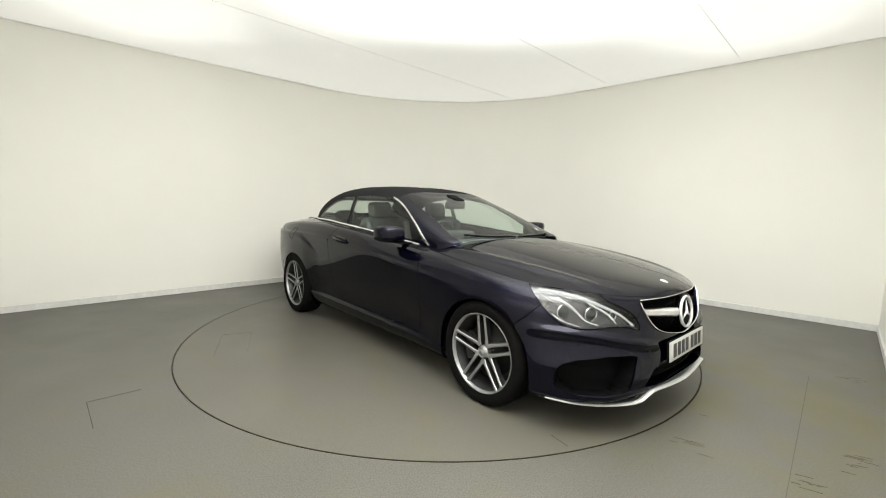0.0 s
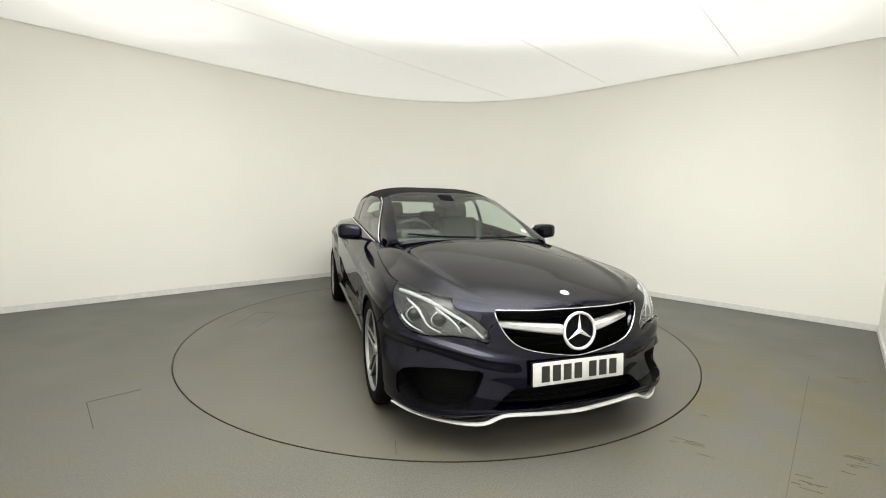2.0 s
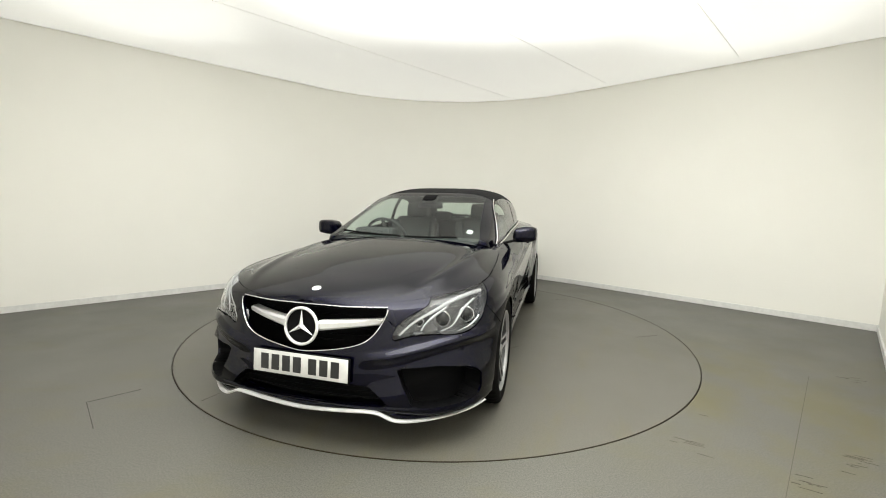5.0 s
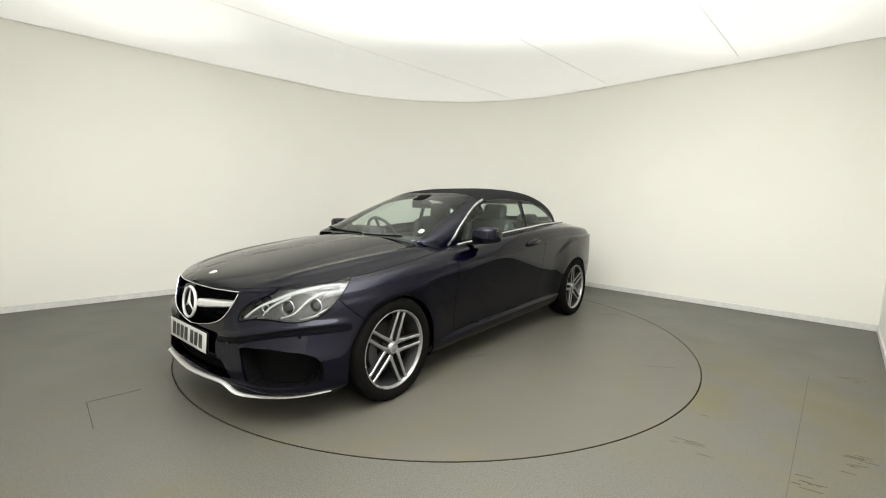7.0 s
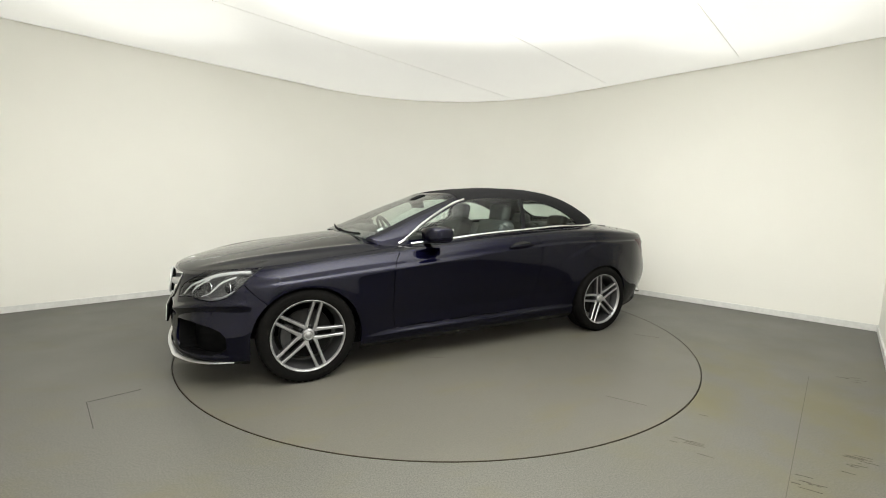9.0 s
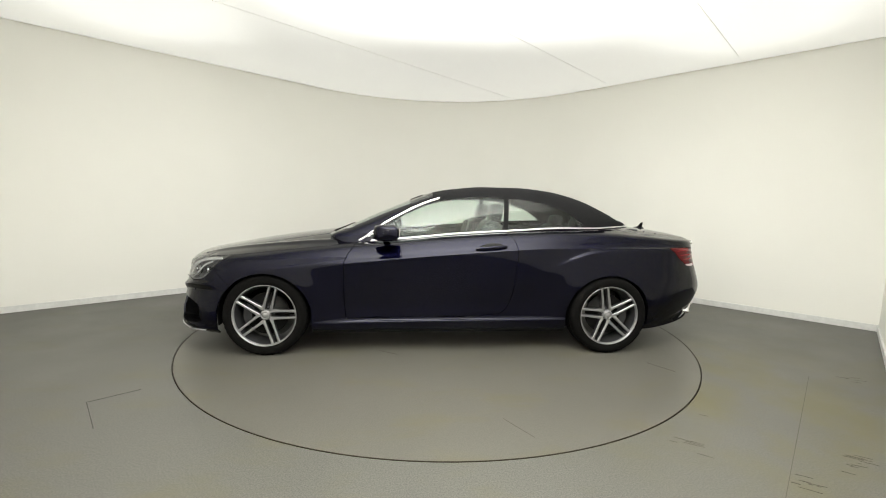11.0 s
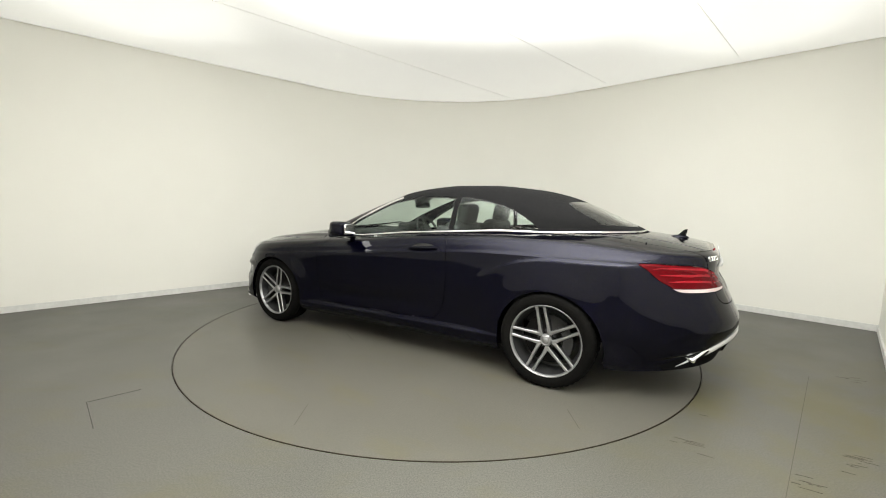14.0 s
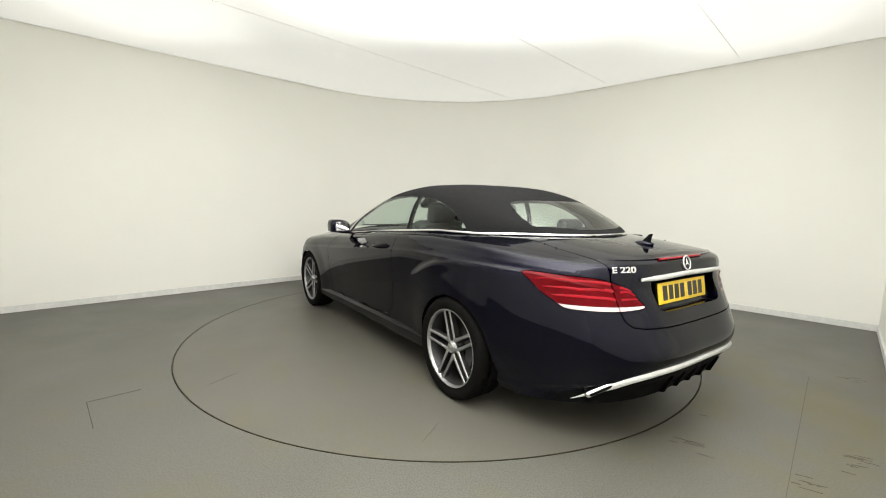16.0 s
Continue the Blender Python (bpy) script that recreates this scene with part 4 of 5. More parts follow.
# cowl and wipers
rows = []
for s in np.linspace(-1, 1, 41):
    cx, cy = cowl_line(abs(s))
    cy = math.copysign(cy, s) * 0.76
    z = float(top_height(np.array([cx]), np.array([cy]))[0])
    rows.append([(cx + 0.03, cy, z - 0.030), (cx - 0.02, cy, z - 0.028), (cx - 0.06, cy, z - 0.022), (cx - 0.14, cy, z - 0.06)])
cowl = np.array(rows)
mesh_part("cowl", cowl.reshape(-1, 3), grid_faces(41, 4), BLACK, car, "black plastic cowl under the windscreen")
wiper = lift(HOUSE, XY, smooth_path([(.955, -.02), (.945, -.2), (.925, -.38), (.895, -.52)], 6))
wiper_b = lift(HOUSE, XY, smooth_path([(.935, .44), (.950, .3), (.955, .18), (.955, .03)], 6))
wiper_b[:, 1] = np.linspace(.44, .03, len(wiper_b))
for w in (wiper, wiper_b):
    w[:, 1] = np.linspace(0.0, -0.52, len(w)) if w is wiper else w[:, 1]
    arm = bar_part("wiper", w + np.array([.010, 0, .002]), 0.011, 0.010, BLACK, car, "black windscreen wiper")
    bar_part("wiper_blade", w + np.array([.006, 0, .004]), 0.007, 0.014, RUBBER, arm)

# grille
def grille_x(y):
    return 2.190 - 0.42 * y * y


v, f = [], []
ys, zs = np.linspace(-.43, .43, 31), np.linspace(.47, .735, 10)
for z in zs:
    for y in ys:
        v.append((grille_x(y) - 0.075, y, z))
mesh_part("grille_back", v, grid_faces(10, 31, True), BLACK, car, "black grille mesh")
for z in (0.52, 0.553, 0.586, 0.619, 0.652, 0.685, 0.708):
    half = 0.405 if z > 0.62 else (0.37 if z > 0.58 else 0.30 if z > 0.54 else 0.16)
    ys = np.linspace(-half, half, 21)
    bar_part("grille_slat", np.column_stack([grille_x(ys) - 0.055, ys, np.full(21, z)]), 0.012, 0.006, BLACK, car, "thin black grille slat")
gpath = lift(BODY, YZ, smooth_path(GRILLE_LINE, 3), lambda w: w[:, 0] > 1.6)
gpath[0, 1] = 0
gpath[:, 0] += 0.004
bar_part("grille_frame", through_middle(gpath), 0.007, 0.010, CHROME, car, "polished grille surround", up=(1, 0, 0.2))
tpath = lift(BODY, YZ, np.column_stack([np.linspace(0, .405, 16), np.linspace(.716, .712, 16)]), lambda w: w[:, 0] > 1.6)
tpath[0, 1] = 0
tpath[:, 0] += 0.004
bar_part("grille_frame", through_middle(tpath), 0.006, 0.007, CHROME, car, "polished grille surround", up=(1, 0, 0.2))
for side in (1, -1):
    v, f = [], []
    for t in np.linspace(0, 1, 14):
        y = .085 + .298 * t
        zc, hh = .616 + .020 * t, .025 - .010 * t
        x = 2.231 - .05 * t - 0.42 * y * y
        for dx, dz in ((-.05, -.8), (-.004, -1), (.006, -.55), (.008, .55), (-.004, 1), (-.05, .8)):
            v.append((x + dx, side * y, zc + dz * hh))
    for i in range(13):
        for k in range(6):
            q = (6 * i + k, 6 * i + (k + 1) % 6, 6 * i + 6 + (k + 1) % 6, 6 * i + 6 + k)
            f.append(q[::-1] if side > 0 else q)
    f += [tuple(range(6)), tuple(range(78, 84))[::-1]]
    mesh_part("grille_bar", v, f, SATIN, car, "silver grille bar", smooth=False)


def emblem(name, radius, m, parent, back):
    """Plain silver ring with three tapered bars."""
    ring = [(radius * math.cos(a), radius * math.sin(a), 0) for a in np.linspace(0, 2 * math.pi, 49)[:-1]]
    vr, fr = sweep(ring, radius * 0.17, radius * 0.2, closed=True)
    for k in range(3):
        a = radians(90 + 120 * k)
        d, s = np.array([math.cos(a), math.sin(a), 0]), np.array([-math.sin(a), math.cos(a), 0])
        base = len(vr)
        tip, w = radius * 0.95, radius * 0.15
        inner = radius * 0.06
        vr += [d * tip + (0, 0, radius * .02), s * w - d * inner + (0, 0, 0), (0, 0, radius * 0.14), -s * w - d * inner + (0, 0, 0)]
        fr += [(base, base + 1, base + 2), (base, base + 2, base + 3), (base, base + 3, base + 1)]
    vr = [m @ Vector(tuple(map(float, p))) for p in vr]
    ob = mesh_part(name, vr, fr, SATIN, parent, "round silver emblem", smooth=False)
    for p in ob.data.polygons:
        p.use_smooth = len(p.vertices) == 4
    if back:
        disc_part("emblem_back", radius * 0.97, 0.012, m @ pose(0, 0, -radius * 0.16), BLACK, ob, segments=40)
    return ob


FACE_FRONT = Matrix(((0, 0, 1, 0), (1, 0, 0, 0), (0, 1, 0, 0), (0, 0, 0, 1)))
emblem("emblem", 0.087, pose(2.243, 0, .611, 0, -7, 0) @ FACE_FRONT, car, True)
disc_part("badge", 0.024, 0.008, pose(2.108, 0, .768, 0, 20, 0), SATIN, bonnet, "small round silver bonnet badge")


def number_plate(name, m, mat, label):
    """Plate with plain dark bars in place of its characters."""
    plate = rounded_box(name, (0.52, 0.111, 0.006), m, mat, car, 0.0025, label, 2)
    x = -0.5 * (7 * 0.05 + 5 * 0.0105 + 0.034)
    for k in range(7):
        rounded_box("plate_bar", (0.044, 0.077, 0.002), m @ pose(x + 0.025, 0, 0.0036), INK, plate, 0.0006, segments=1)
        x += 0.05 + (0.034 if k == 3 else 0.0105)
    rounded_box("plate_holder", (0.532, 0.122, 0.012), m @ pose(0, -0.002, -0.009), BLACK, plate, 0.003, segments=1)
    return plate


number_plate("front_plate", pose(2.262, 0, .423, 0, -4, 0) @ FACE_FRONT, PLATE_WHITE, "white front number plate")

# intakes behind the openings of the front bumper
tub("lower_intake", low_skin, 0.07, BLACK, car, "black lower air intake")
for z in (0.275, 0.302, 0.329):
    ys = np.linspace(-.38, .38, 21)
    bar_part("intake_slat", np.column_stack([2.212 - 0.25 * ys * ys, ys, np.full(21, z)]), 0.010, 0.006, BLACK, car, "thin black intake slat")
for side in (1, -1):
    tub("side_intake", side_intake_skin, 0.11, BLACK, car, "black side air intake", side)
# silver splitter lip
lip = smooth_path([(2.262, 0, .214), (2.252, .2, .223), (2.235, .365, .232), (2.222, .42, .216), (2.205, .480, .190), (2.150, .575, .182), (2.062, .680, .178), (1.975, .780, .191), (1.87, .842, .200)], 6)
bar_part("front_splitter", through_middle(lip), 0.030, 0.014, SATIN, car, "satin silver splitter lip", taper=lambda t: 0.45 + 0.55 * min(1, 5 * t, 5 * (1 - t)))
under = lip.copy()
under = under[under[:, 1] < 0.62]
under[:, 0] -= 0.075
under[:, 2] += 0.012
bar_part("splitter_support", through_middle(under), 0.12, 0.03, PAINT, car)
for y in (0.385, 0.70):
    p = lift(BODY, NOSE, [(2.2, y, .44) if y < 0.5 else (1.95, y, .50)], lambda w: (w[:, 0] > 1.6) & (np.abs(w[:, 1] - y) < 0.12))[0]
    for side in (1, -1):
        disc_part("parking_sensor", 0.010, 0.006, Matrix.Translation((p[0], side * p[1], p[2])) @ pose(0, 0, 0, 0, 90, side * (15 if y < .5 else 45)), PAINT, car, segments=16, bevel=0)

# headlights
DRL = [[(1.74, .762, .752), (1.88, .690, .738), (1.99, .615, .702), (2.08, .515, .645), (2.132, .452, .582)],
       [(1.84, .760, .722), (1.91, .722, .690), (1.95, .700, .650), (1.99, .680, .612), (2.035, .640, .592)],
       [(1.97, .640, .700), (2.03, .590, .662), (2.07, .560, .625), (2.09, .555, .600)],
       [(1.86, .795, .640), (1.91, .770, .606), (1.98, .715, .584)]]
for side in (1, -1):
    lens = panel("headlight", headlight_skin, LENS, car, "clear headlight with twin lenses", side, 0.004)
    tub("housing", headlight_skin, 0.06, LAMP_INSIDE, lens, "silver lamp housing", side, way=(0.7071, 0.7071, 0))
    for k, line in enumerate(DRL):
        q = lift(headlight_skin, NOSE, smooth_path(line, 6))
        q -= np.array([0.014, 0.012, 0])
        q[:, 1] *= side
        bar_part("light_guide", q, 0.010, (0.022, 0.013, 0.012, 0.008)[k], LAMP_WHITE, lens, "white light guide", taper=lambda t: 0.5 + 0.5 * math.sin(math.pi * min(1, t + 0.25)))
    for c, r in (((1.91, .755, .648), .034), ((2.005, .645, .640), .033), ((2.070, .545, .632), .019)):
        q = lift(headlight_skin, NOSE, [c])[0] - np.array([0.038, 0.034, 0])
        m = Matrix.Translation((q[0], side * q[1], q[2])) @ pose(0, 0, 0, 0, 90, side * 22)
        bm = bmesh.new()
        bmesh.ops.create_uvsphere(bm, u_segments=24, v_segments=12, radius=r, matrix=m @ Matrix.Diagonal((1, 1, 0.6, 1)))
        part("projector", bm, GLOSS_BLACK, lens, "dark glass projector lens", True)
        ring = [m @ Vector((r * 1.12 * math.cos(a), r * 1.12 * math.sin(a), 0.004)) for a in np.linspace(0, 2 * math.pi, 33)[:-1]]
        vr, fr = sweep([tuple(p) for p in ring], 0.006, 0.006, up=tuple(m.to_3x3() @ Vector((0, 0, 1))), closed=True)
        mesh_part("bezel", vr, fr, CHROME, lens, "chrome lens bezel")

# tail lamps
BAND = np.array([(-1, .735), (2, .735), (2, 0), (-1, 0)])
lo_red, lo_white = cut(lamp_outer, YZ, BAND, 0.002)
li_red, li_white = cut(lamp_inner, YZ, BAND, 0.002)
for side in (1, -1):
    lamp = panel("tail_lamp", lo_red, RED, car, "red rear lamp with pale lower band", side)
    panel("lamp_band", lo_white, CLEAR_BAND, lamp, "pale clear band", side)
    lamp2 = panel("lid_lamp", li_red, RED, lid, "red lamp in the boot lid", side)
    panel("lamp_band", li_white, CLEAR_BAND, lid, "pale clear band", side)
    for pts in ([(-1.93, .800, .850), (-2.06, .740, .852), (-2.17, .655, .848), (-2.235, .575, .842)], [(-1.98, .790, .812), (-2.09, .735, .815), (-2.18, .655, .812), (-2.25, .570, .806)], [(-2.03, .775, .775), (-2.11, .730, .778), (-2.20, .650, .775), (-2.265, .565, .770)]):
        q = lift(lamp_outer, TAIL, smooth_path(pts, 6))
        q[:, 1] *= side
        bar_part("light_bar", q, 0.005, 0.017, RED_BRIGHT, lamp, "bright red light bar", taper=lambda t: min(1, 0.2 + 2 * t))
    for z in (.825, .796, .767):
        q = lift(lamp_inner, YZ, [(.545, z), (.50, z), (.455, z)])
        q[:, 1] *= side
        bar_part("light_bar", smooth_path(q, 4), 0.005, 0.016, RED_BRIGHT, lid, "bright red light bar", taper=lambda t: 1.0 - 0.5 * t)

# boot lid fittings
ys = np.linspace(0, .535, 20)
lip_r = np.array([(np.interp(y, NOSE_LINE[NOSE_LINE[:, 0] < -1.9][::-1, 1], NOSE_LINE[NOSE_LINE[:, 0] < -1.9][::-1, 0]) + 0.004, y, 0) for y in ys])
lip_r[:, 2] = edge_z(lip_r[:, 0]) + 0.003
bar_part("spoiler_lip", through_middle(lip_r), 0.026, 0.010, PAINT, lid, taper=lambda t: 0.15 + 0.85 * min(1, 3 * t, 3 * (1 - t)))
bl = lip_r[ys < 0.25] + np.array([-0.013, 0, -0.004])
bar_part("brake_light", through_middle(bl), 0.016, 0.013, RED_BRIGHT, lid, "long red high brake light")
cb = lift(lid_skin, YZ, np.column_stack([np.linspace(0, .43, 16), np.linspace(.866, .858, 16)]))
cb[:, 0] -= 0.012
cb[0, 1] = 0
bar_part("lid_trim", through_middle(cb), 0.022, 0.026, SATIN, lid, "satin silver strip above the rear plate", taper=lambda t: 0.6 + 0.4 * min(1, 8 * t, 8 * (1 - t)))
FACE_REAR = Matrix(((0, 0, -1, 0), (-1, 0, 0, 0), (0, 1, 0, 0), (0, 0, 0, 1)))
plate_x = float(lift(recess_skin, YZ, [(0.1, .765)])[0][0]) + 0.055
number_plate("rear_plate", pose(plate_x - 0.020, 0, .768, 0, 9, 0) @ FACE_REAR, PLATE_YELLOW, "yellow rear number plate")
emblem("rear_emblem", 0.037, Matrix.Translation((float(lift(lid_skin, YZ, [(0.03, .918)])[0][0]) - 0.010, 0, .918)) @ pose(0, 0, 0, 0, 14, 0) @ FACE_REAR, lid, False)


def lettering(name, words, size, m, mat, parent, label):
    curve = bpy.data.curves.new(name, "FONT")
    curve.body, curve.size, curve.extrude, curve.offset, curve.align_x, curve.align_y = words, size, 0.0025, 0.0012, "CENTER", "CENTER"
    ob = bpy.data.objects.new(name, curve)
    scene.collection.objects.link(ob)
    me = bpy.data.meshes.new_from_object(ob.evaluated_get(bpy.context.evaluated_depsgraph_get()))
    bpy.data.objects.remove(ob)
    me.transform(m)
    me.materials.clear()
    me.materials.append(mat)
    out = new(name, me)
    out.parent = parent
    return tagged(out, label)


q = lift(lid_skin, YZ, [(.522, .908)])[0]
lettering("model_lettering", "E 220", 0.040, Matrix.Translation((q[0] - 0.005, .522, .908)) @ pose(0, 0, 0, 0, 8, -20) @ FACE_REAR @ Matrix.Diagonal((1.5, 1, 1, 1)), CHROME, lid, "chrome model lettering")
# roof aerial fin
bm = bmesh.new()
fz = float(top_height(np.array([-2.05]), np.array([0.0]))[0])
bmesh.ops.create_uvsphere(bm, u_segments=20, v_segments=10, radius=1, matrix=pose(-2.045, 0, fz + .002) @ Matrix.Diagonal((.062, .028, .018, 1)))
part("aerial_base", bm, PAINT, lid, "small shark fin aerial", True)
v = []
for x0, x1, w, dz in ((-2.02, -2.085, .010, .006), (-2.045, -2.088, .008, .030), (-2.068, -2.094, .005, .056), (-2.082, -2.096, .003, .062)):
    v += [(x0, 0, fz + dz), ((x0 + x1) / 2, w, fz + dz), (x1, 0, fz + dz), ((x0 + x1) / 2, -w, fz + dz)]
f = [(4 * i + k, 4 * i + (k + 1) % 4, 4 * i + 4 + (k + 1) % 4, 4 * i + 4 + k) for i in range(3) for k in range(4)] + [(12, 13, 14, 15)]
mesh_part("aerial_fin", v, f, BLACK, lid, "black aerial fin")

# rear bumper strip, exhausts, diffuser fins
strip = lift(BODY, TAIL, smooth_path([(-2.10, .72, .232), (-2.17, .69, .268), (-2.239, .669, .308), (-2.305, .634, .346), (-2.351, .588, .378), (-2.405, .487, .412), (-2.436, .334, .430)], 6), lambda w: w[:, 0] < -1.8)
end = lift(BODY, YZ, np.column_stack([np.linspace(0, .31, 8), np.linspace(.438, .431, 8)]), lambda w: w[:, 0] < -1.8)
end[0, 1] = 0
strip = np.concatenate([end, strip[::-1]])
strip[:, 0] -= 0.008
bar_part("rear_strip", through_middle(smooth_path(strip[::3], 3)), 0.016, 0.030, SATIN, car, "satin silver rear bumper strip", taper=lambda t: 0.10 + 0.90 * min(1, 6 * t, 6 * (1 - t)))
for side in (1, -1):
    m = pose(-2.180, side * 0.560, .342, -side * 28, -8, -side * 36)
    ex = rounded_box("exhaust_tip", (0.16, 0.200, 0.034), m, CHROME, car, 0.014, "polished flat exhaust outlet")
    # the tip is solid: a black block stands for the dark inside of the outlet
    rounded_box("exhaust_shade_block", (0.02, 0.165, 0.018), m @ pose(-0.0725, 0, 0), BLACK, ex, 0.008)
for y in (-.26, -.13, 0, .13, .26):
    bm = bmesh.new()
    vs = [bm.verts.new(p) for p in ((-2.395, y - .006, .37), (-2.395, y + .006, .37), (-2.355, y + .006, .275), (-2.355, y - .006, .275), (-2.1, y - .006, .20), (-2.1, y + .006, .20), (-2.1, y + .006, .34), (-2.1, y - .006, .34))]
    for q in ((0, 1, 2, 3), (3, 2, 5, 4), (4, 5, 6, 7), (7, 6, 1, 0), (0, 3, 4, 7), (1, 6, 5, 2)):
        bm.faces.new([vs[i] for i in q])
    part("diffuser_fin", bm, BLACK, car)

# mirrors, handles, filler flap
for side in (1, -1):
    bm = bmesh.new()
    rings = []
    for y, cx, cz, rx, rz in ((.800, .475, .950, .035, .020), (.812, .485, .958, .080, .046), (.832, .490, .968, .096, .060), (.90, .488, .976, .096, .064), (.955, .480, .978, .086, .060), (.980, .468, .978, .072, .050), (.990, .462, .978, .050, .036)):
        ring = []
        for k in range(24):
            a = 2 * math.pi * k / 24
            n = 4.5
            r = (abs(math.cos(a)) ** n + abs(math.sin(a)) ** n) ** (-1 / n)
            ring.append(bm.verts.new((cx + rx * r * math.cos(a), side * y, cz + rz * r * math.sin(a))))
        rings.append(ring)
    for a, b in zip(rings, rings[1:]):
        for k in range(24):
            bm.faces.new((a[k], a[(k + 1) % 24], b[(k + 1) % 24], b[k]))
    bm.faces.new(rings[0])
    bm.faces.new(rings[-1])
    bmesh.ops.recalc_face_normals(bm, faces=list(bm.faces))
    mirror = part("door_mirror", bm, PAINT, car, "body-coloured door mirror", True)
    rounded_box("mirror_glass", (0.006, 0.125, 0.085), pose(.389, side * .895, .976, 0, 0, side * 4), CHROME, mirror, 0.002, "mirror glass", 1)
    arm = smooth_path([(.50, side * .715, .895), (.49, side * .77, .908), (.482, side * .83, .925)], 5)
    bar_part("mirror_foot", arm, 0.055, 0.022, BLACK, mirror, "black mirror foot")
    bar_part("mirror_base_line", smooth_path([(.560, side * .83, .935), (.552, side * .92, .932), (.52, side * .975, .935)], 5), 0.02, 0.012, BLACK, mirror, "black lower mirror edge")
    for dz in (0.0, 0.016):
        bar_part("indicator", smooth_path([(.572 - .002, side * .86, .972 + dz), (.570, side * .92, .974 + dz), (.545, side * .970, .976 + dz), (.50, side * .990, .978 + dz)], 5), 0.006, 0.006, LAMP_INSIDE, mirror, "indicator lens strip")
    hy = lift(BODY, XZ, [(-.22, .850), (-.34, .862), (-.47, .872)], lambda w: w[:, 1] > 0.6)
    hp = smooth_path(hy, 8)
    cup = hp.copy()
    hp[:, 1] += 0.020 * np.sin(np.linspace(0.25, math.pi - 0.25, len(hp)))
    hp[:, 2] += 0.006
    hp[:, 1] *= side
    cup[:, 1] = (cup[:, 1] - 0.003) * side
    cup[:, 2] -= 0.008
    handle = bar_part("door_handle", hp, 0.018, 0.026, PAINT, doors[side], "body-coloured pull handle")
    # no hollow here: a black oval stands for the shade in the handle recess
    bar_part("handle_cup_shade", cup[1:-1], 0.016, 0.105, GLOSS_BLACK, doors[side], "black oval standing in for the shaded recess behind the handle", taper=lambda t: 0.3 + 0.7 * math.sin(math.pi * t) ** 0.5)
flap = [(-1.39 + .062 * math.cos(a), .862 + .062 * math.sin(a)) for a in np.linspace(0, 2 * math.pi, 41)[:-1]]
fl = mirrored(lift(BODY, XZ, flap, lambda w: w[:, 1] > 0.6))
bar_part("filler_flap_joint", fl, 0.004, 0.004, BLACK, car, "thin joint round the filler flap", closed=True, up=(0, -1, 0))

# ---- cabin ----
for side in (1, -1):
    rounded_box("door_card", (1.05, 0.05, 0.56), pose(-.05, side * .675, .60), CABIN, car, 0.02, "black door lining")
    rounded_box("rear_side_lining", (0.9, 0.05, 0.60), pose(-1.05, side * .650, .67), CABIN, car, 0.02, "black side lining")
rows = []
for y in np.linspace(-.66, .66, 21):
    e = abs(y) / .66
    rows.append([(.92 - .08 * e ** 2, y, .915 - .02 * e), (.80 - .06 * e * e, y, .945 - .02 * e * e), (.66, y, .935), (.58, y, .90), (.56, y, .80), (.62, y, .60), (.8, y, .5)])
mesh_part("dashboard", np.array(rows).reshape(-1, 3), grid_faces(21, 7), CABIN, car, "black dashboard")
rounded_box("binnacle", (0.16, 0.34, 0.10), pose(.63, -.36, .945), CABIN, car, 0.035, "instrument hood")
ring = [pose(.40, -.36, .90, 0, -62, 0) @ Vector((.185 * math.cos(a), .185 * math.sin(a), 0)) for a in np.linspace(0, 2 * math.pi, 41)[:-1]]
vr, fr = sweep([tuple(p) for p in ring], 0.028, 0.028, up=tuple(pose(0, 0, 0, 0, -62, 0).to_3x3() @ Vector((0, 0, 1))), closed=True)
steer = mesh_part("steering_wheel", vr, fr, CABIN, car, "black leather steering wheel")
rounded_box("wheel_boss", (0.15, 0.16, 0.05), pose(.415, -.36, .895, 0, -62, 0), CABIN, steer, 0.02)
for a in (0, 180, 270):
    rounded_box("wheel_spoke", (0.12, 0.03, 0.02), pose(.405, -.36, .898, 0, -62, 0) @ pose(0, 0, 0, 0, 0, a + 90) @ pose(.12, 0, 0), CABIN, steer, 0.006)
for y in (.36, -.36):
    s = rounded_box("seat", (0.52, 0.50, 0.18), pose(-.05, y, .50, 0, -6, 0), SEAT, car, 0.05, "dark leather front seat")
    rounded_box("backrest", (0.15, 0.46, 0.60), pose(-.36, y, .775, 0, -16, 0), SEAT, s, 0.06)
    rounded_box("bolster", (0.17, 0.08, 0.50), pose(-.325, y + .215, .78, 0, -16, 0), SEAT, s, 0.035)
    rounded_box("bolster", (0.17, 0.08, 0.50), pose(-.325, y - .215, .78, 0, -16, 0), SEAT, s, 0.035)
    rounded_box("headrest", (0.10, 0.25, 0.17), pose(-.470, y, 1.13, 0, -12, 0), SEAT, s, 0.042)
for y in (.30, -.30):
    s = rounded_box("rear_seat", (0.50, 0.52, 0.16), pose(-.95, y, .55, 0, -6, 0), SEAT, car, 0.05, "dark leather rear seat")
    rounded_box("backrest", (0.14, 0.52, 0.46), pose(-1.20, y, .79, 0, -20, 0), SEAT, s, 0.05)
    rounded_box("headrest", (0.10, 0.24, 0.13), pose(-1.27, y, 1.045, 0, -14, 0), SEAT, s, 0.04)
rounded_box("parcel_shelf", (0.42, 1.10, 0.03), pose(-1.52, 0, 1.0), CABIN, car, 0.01, "black parcel shelf")
mir = rounded_box("interior_mirror", (0.03, 0.24, 0.065), pose(.24, 0, 1.195, 0, 12, 0), GLOSS_BLACK, car, 0.014, "interior mirror")
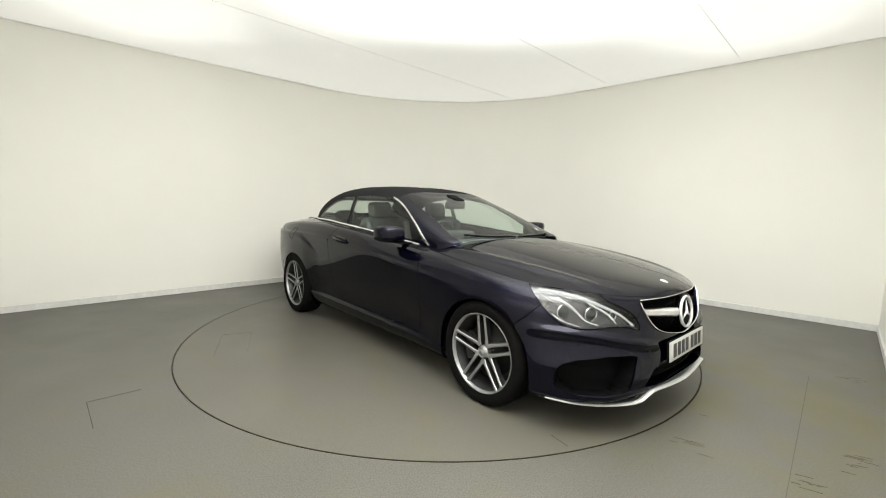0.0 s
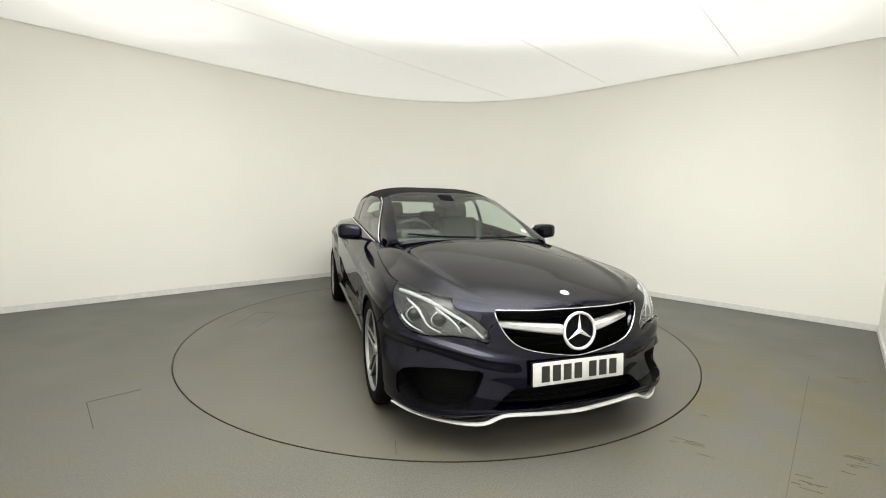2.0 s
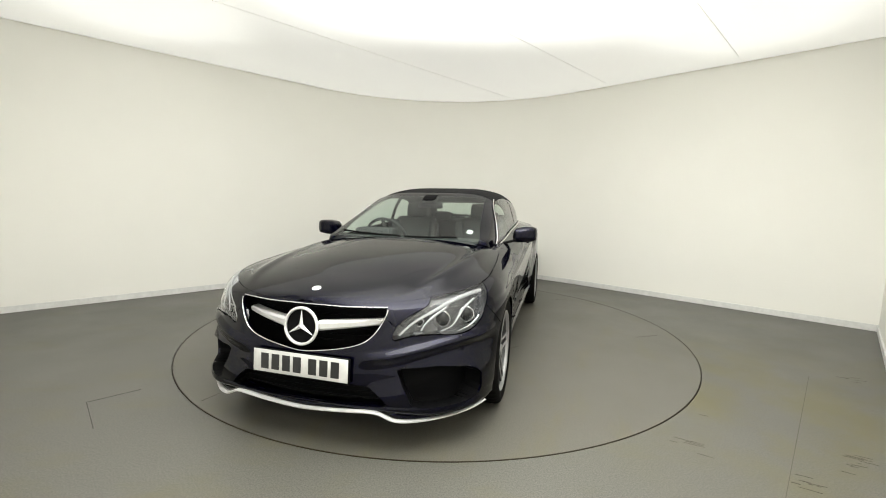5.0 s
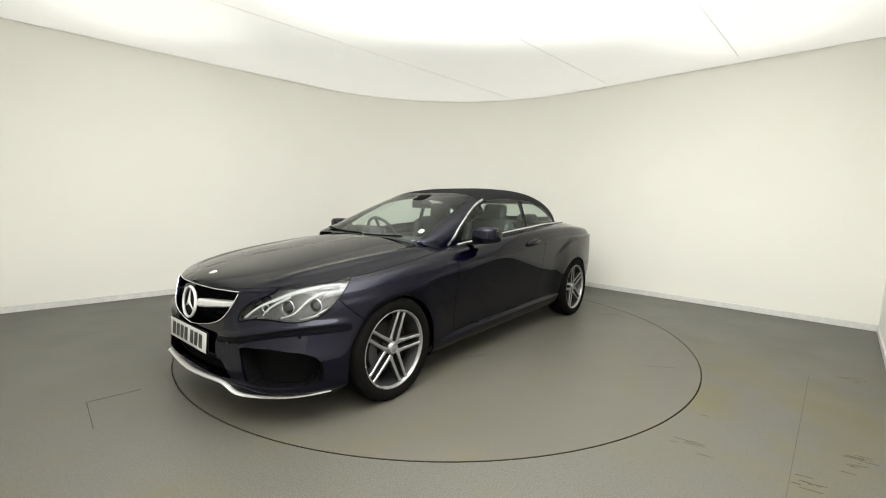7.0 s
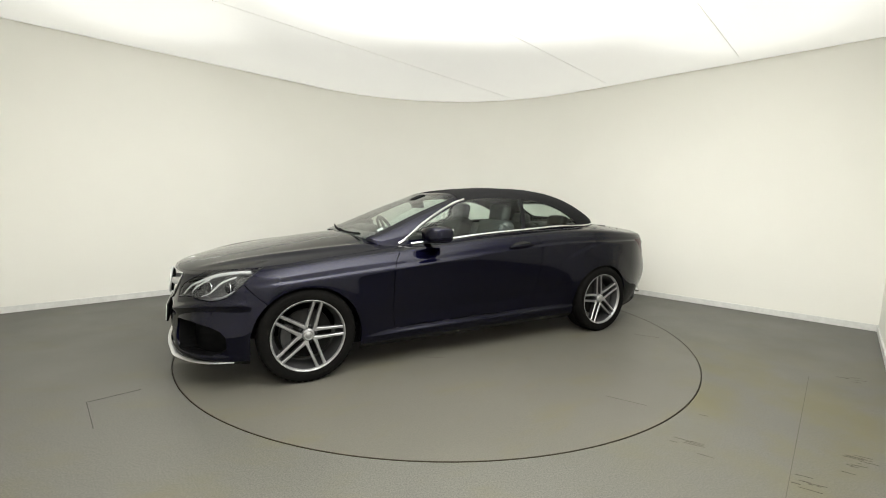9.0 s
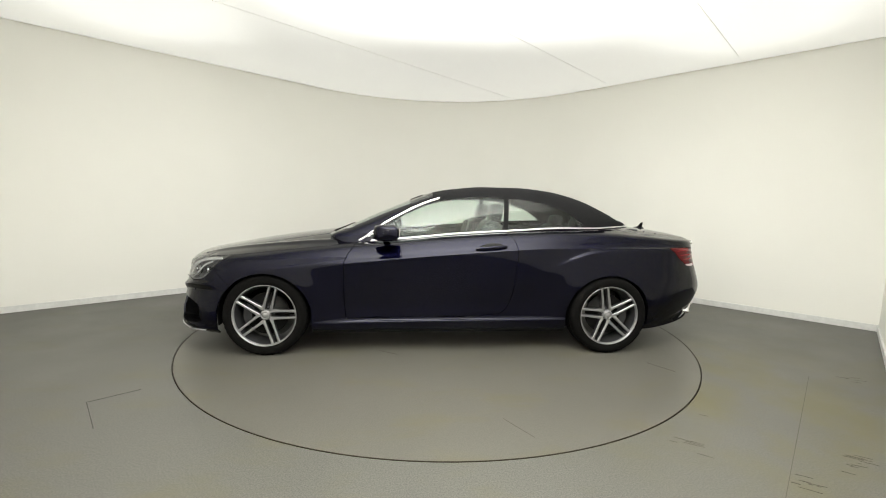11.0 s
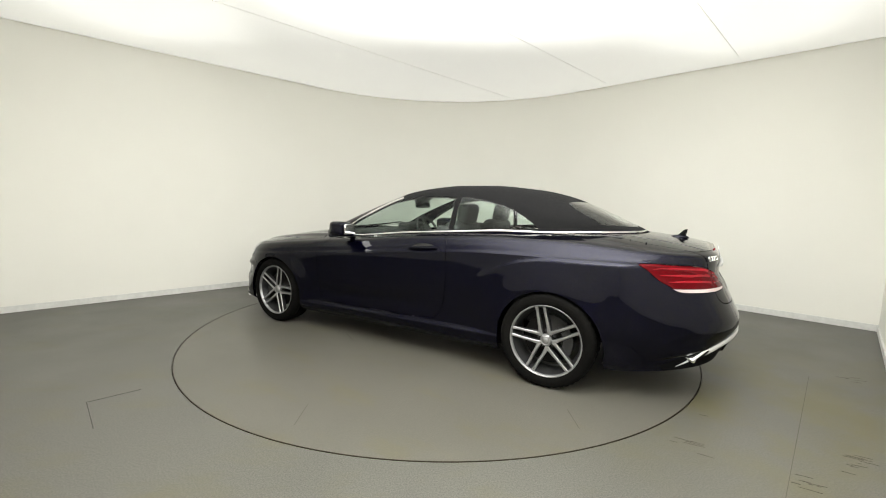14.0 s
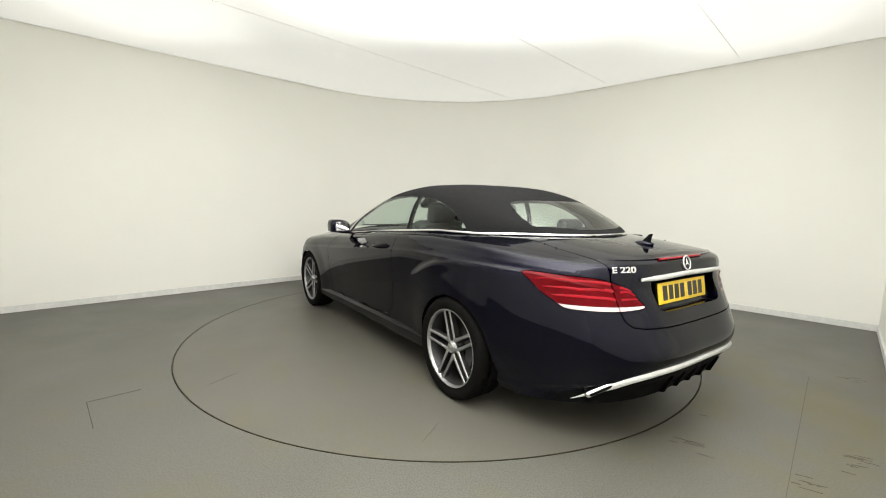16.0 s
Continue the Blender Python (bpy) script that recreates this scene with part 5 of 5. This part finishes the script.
rounded_box("sensor_box", (0.14, 0.13, 0.05), pose(.235, 0, 1.245, 0, 22, 0), BLACK, mir, 0.015, "black sensor housing")
st = lift(HOUSE, XY, [(.80, .505)])[0]
rounded_box("windscreen_sticker", (0.05, 0.045, 0.001), Matrix.Translation((st[0] - .006, st[1] - .004, st[2] - .012)) @ pose(0, 0, 0, -14, 27, -10), PAPER, car, 0.0004, "white paper sticker in the windscreen", 1)
# ---- marks on floor and turntable ----
MARK = simple("dark_floor_cut", (0.035, 0.032, 0.028), 0.8)
SCUFF = simple("brown_scuff", (0.052, 0.046, 0.032), 0.6, scale=60)


def line_mark(name, a, b, width, parent=None, mat=None, z=0.0012):
    a, b = Vector((*a, 0)), Vector((*b, 0))
    bm = bmesh.new()
    d = b - a
    box(bm, (d.length, width, 0.0012), (a + b) / 2 + Vector((0, 0, z - 0.0006)), pose(0, 0, 0, 0, 0, math.degrees(math.atan2(d.y, d.x))))
    return part(name, bm, mat or MARK, parent)


floor_ob = bpy.data.objects["floor"]
line_mark("hatch_joint", (-2.07, -1.74), (-1.88, -1.56), 0.004, floor_ob)
line_mark("hatch_joint", (-2.07, -1.74), (-1.80, -2.02), 0.004, floor_ob)
line_mark("vinyl_joint", (2.74, -1.15), (1.45, -2.50), 0.003, floor_ob, SCUFF)
rng = random.Random(4)
# bunches of fine parallel streaks where tyres and trolleys have scrubbed the floor
for at, count, along, wide in (((2.02, -2.24), 11, -0.50, 0.075), ((2.96, -1.22), 5, -0.35, 0.04), ((1.52, -1.74), 5, -0.6, 0.05), ((1.62, -2.34), 8, -0.55, 0.06), ((1.27, -2.04), 8, -0.55, 0.06)):
    for _ in range(count):
        u, v = rng.gauss(0, 0.045), rng.gauss(0, wide)
        x, y = at[0] + u * math.cos(along) - v * math.sin(along), at[1] + u * math.sin(along) + v * math.cos(along)
        if math.hypot(x, y) < DISC_R + 0.09:
            continue
        a, l = along + rng.gauss(0, 0.05), rng.uniform(0.015, 0.085)
        line_mark("scuff_mark", (x, y), (x + l * math.cos(a), y + l * math.sin(a)), rng.uniform(0.0010, 0.0034), floor_ob, SCUFF)
for a, b, w in DISC_MARKS:
    line_mark("scratch", a, b, w * 0.7, turntable, SCUFF)
# ---- what moves: the turntable and the car on it turn together ----
TURN = [(0.0, -48.44), (0.5, -53.83), (1.0, -59.55), (1.5, -65.11), (2.0, -70.99), (2.5, -76.59), (3.0, -82.64), (3.5, -88.27), (4.0, -94.32),
        (4.7, -102.4), (5.4, -110.5), (6.3, -120.99), (7.0, -129.18), (7.5, -134.62), (8.0, -140.28), (8.5, -145.78), (9.0, -151.45), (9.7, -159.6), (10.5, -169.1),
        (11.3, -178.74), (12.0, -187.10), (12.5, -192.99), (13.0, -199.01), (13.5, -204.88), (14.0, -210.93), (14.5, -216.87), (15.0, -222.92), (15.5, -228.71), (16.0, -234.79)]
CAR_SHIFT, CAR_YAW = -0.037, -0.35      # the car stands a little off and askew on the turntable


def motions():
    walk(turntable, [(t, pose(0, 0, 0, 0, 0, a)) for t, a in TURN])
    walk(car, [(t, pose(0, 0, 0, 0, 0, a) @ pose(0, CAR_SHIFT, 0, 0, 0, CAR_YAW)) for t, a in TURN])


motions()
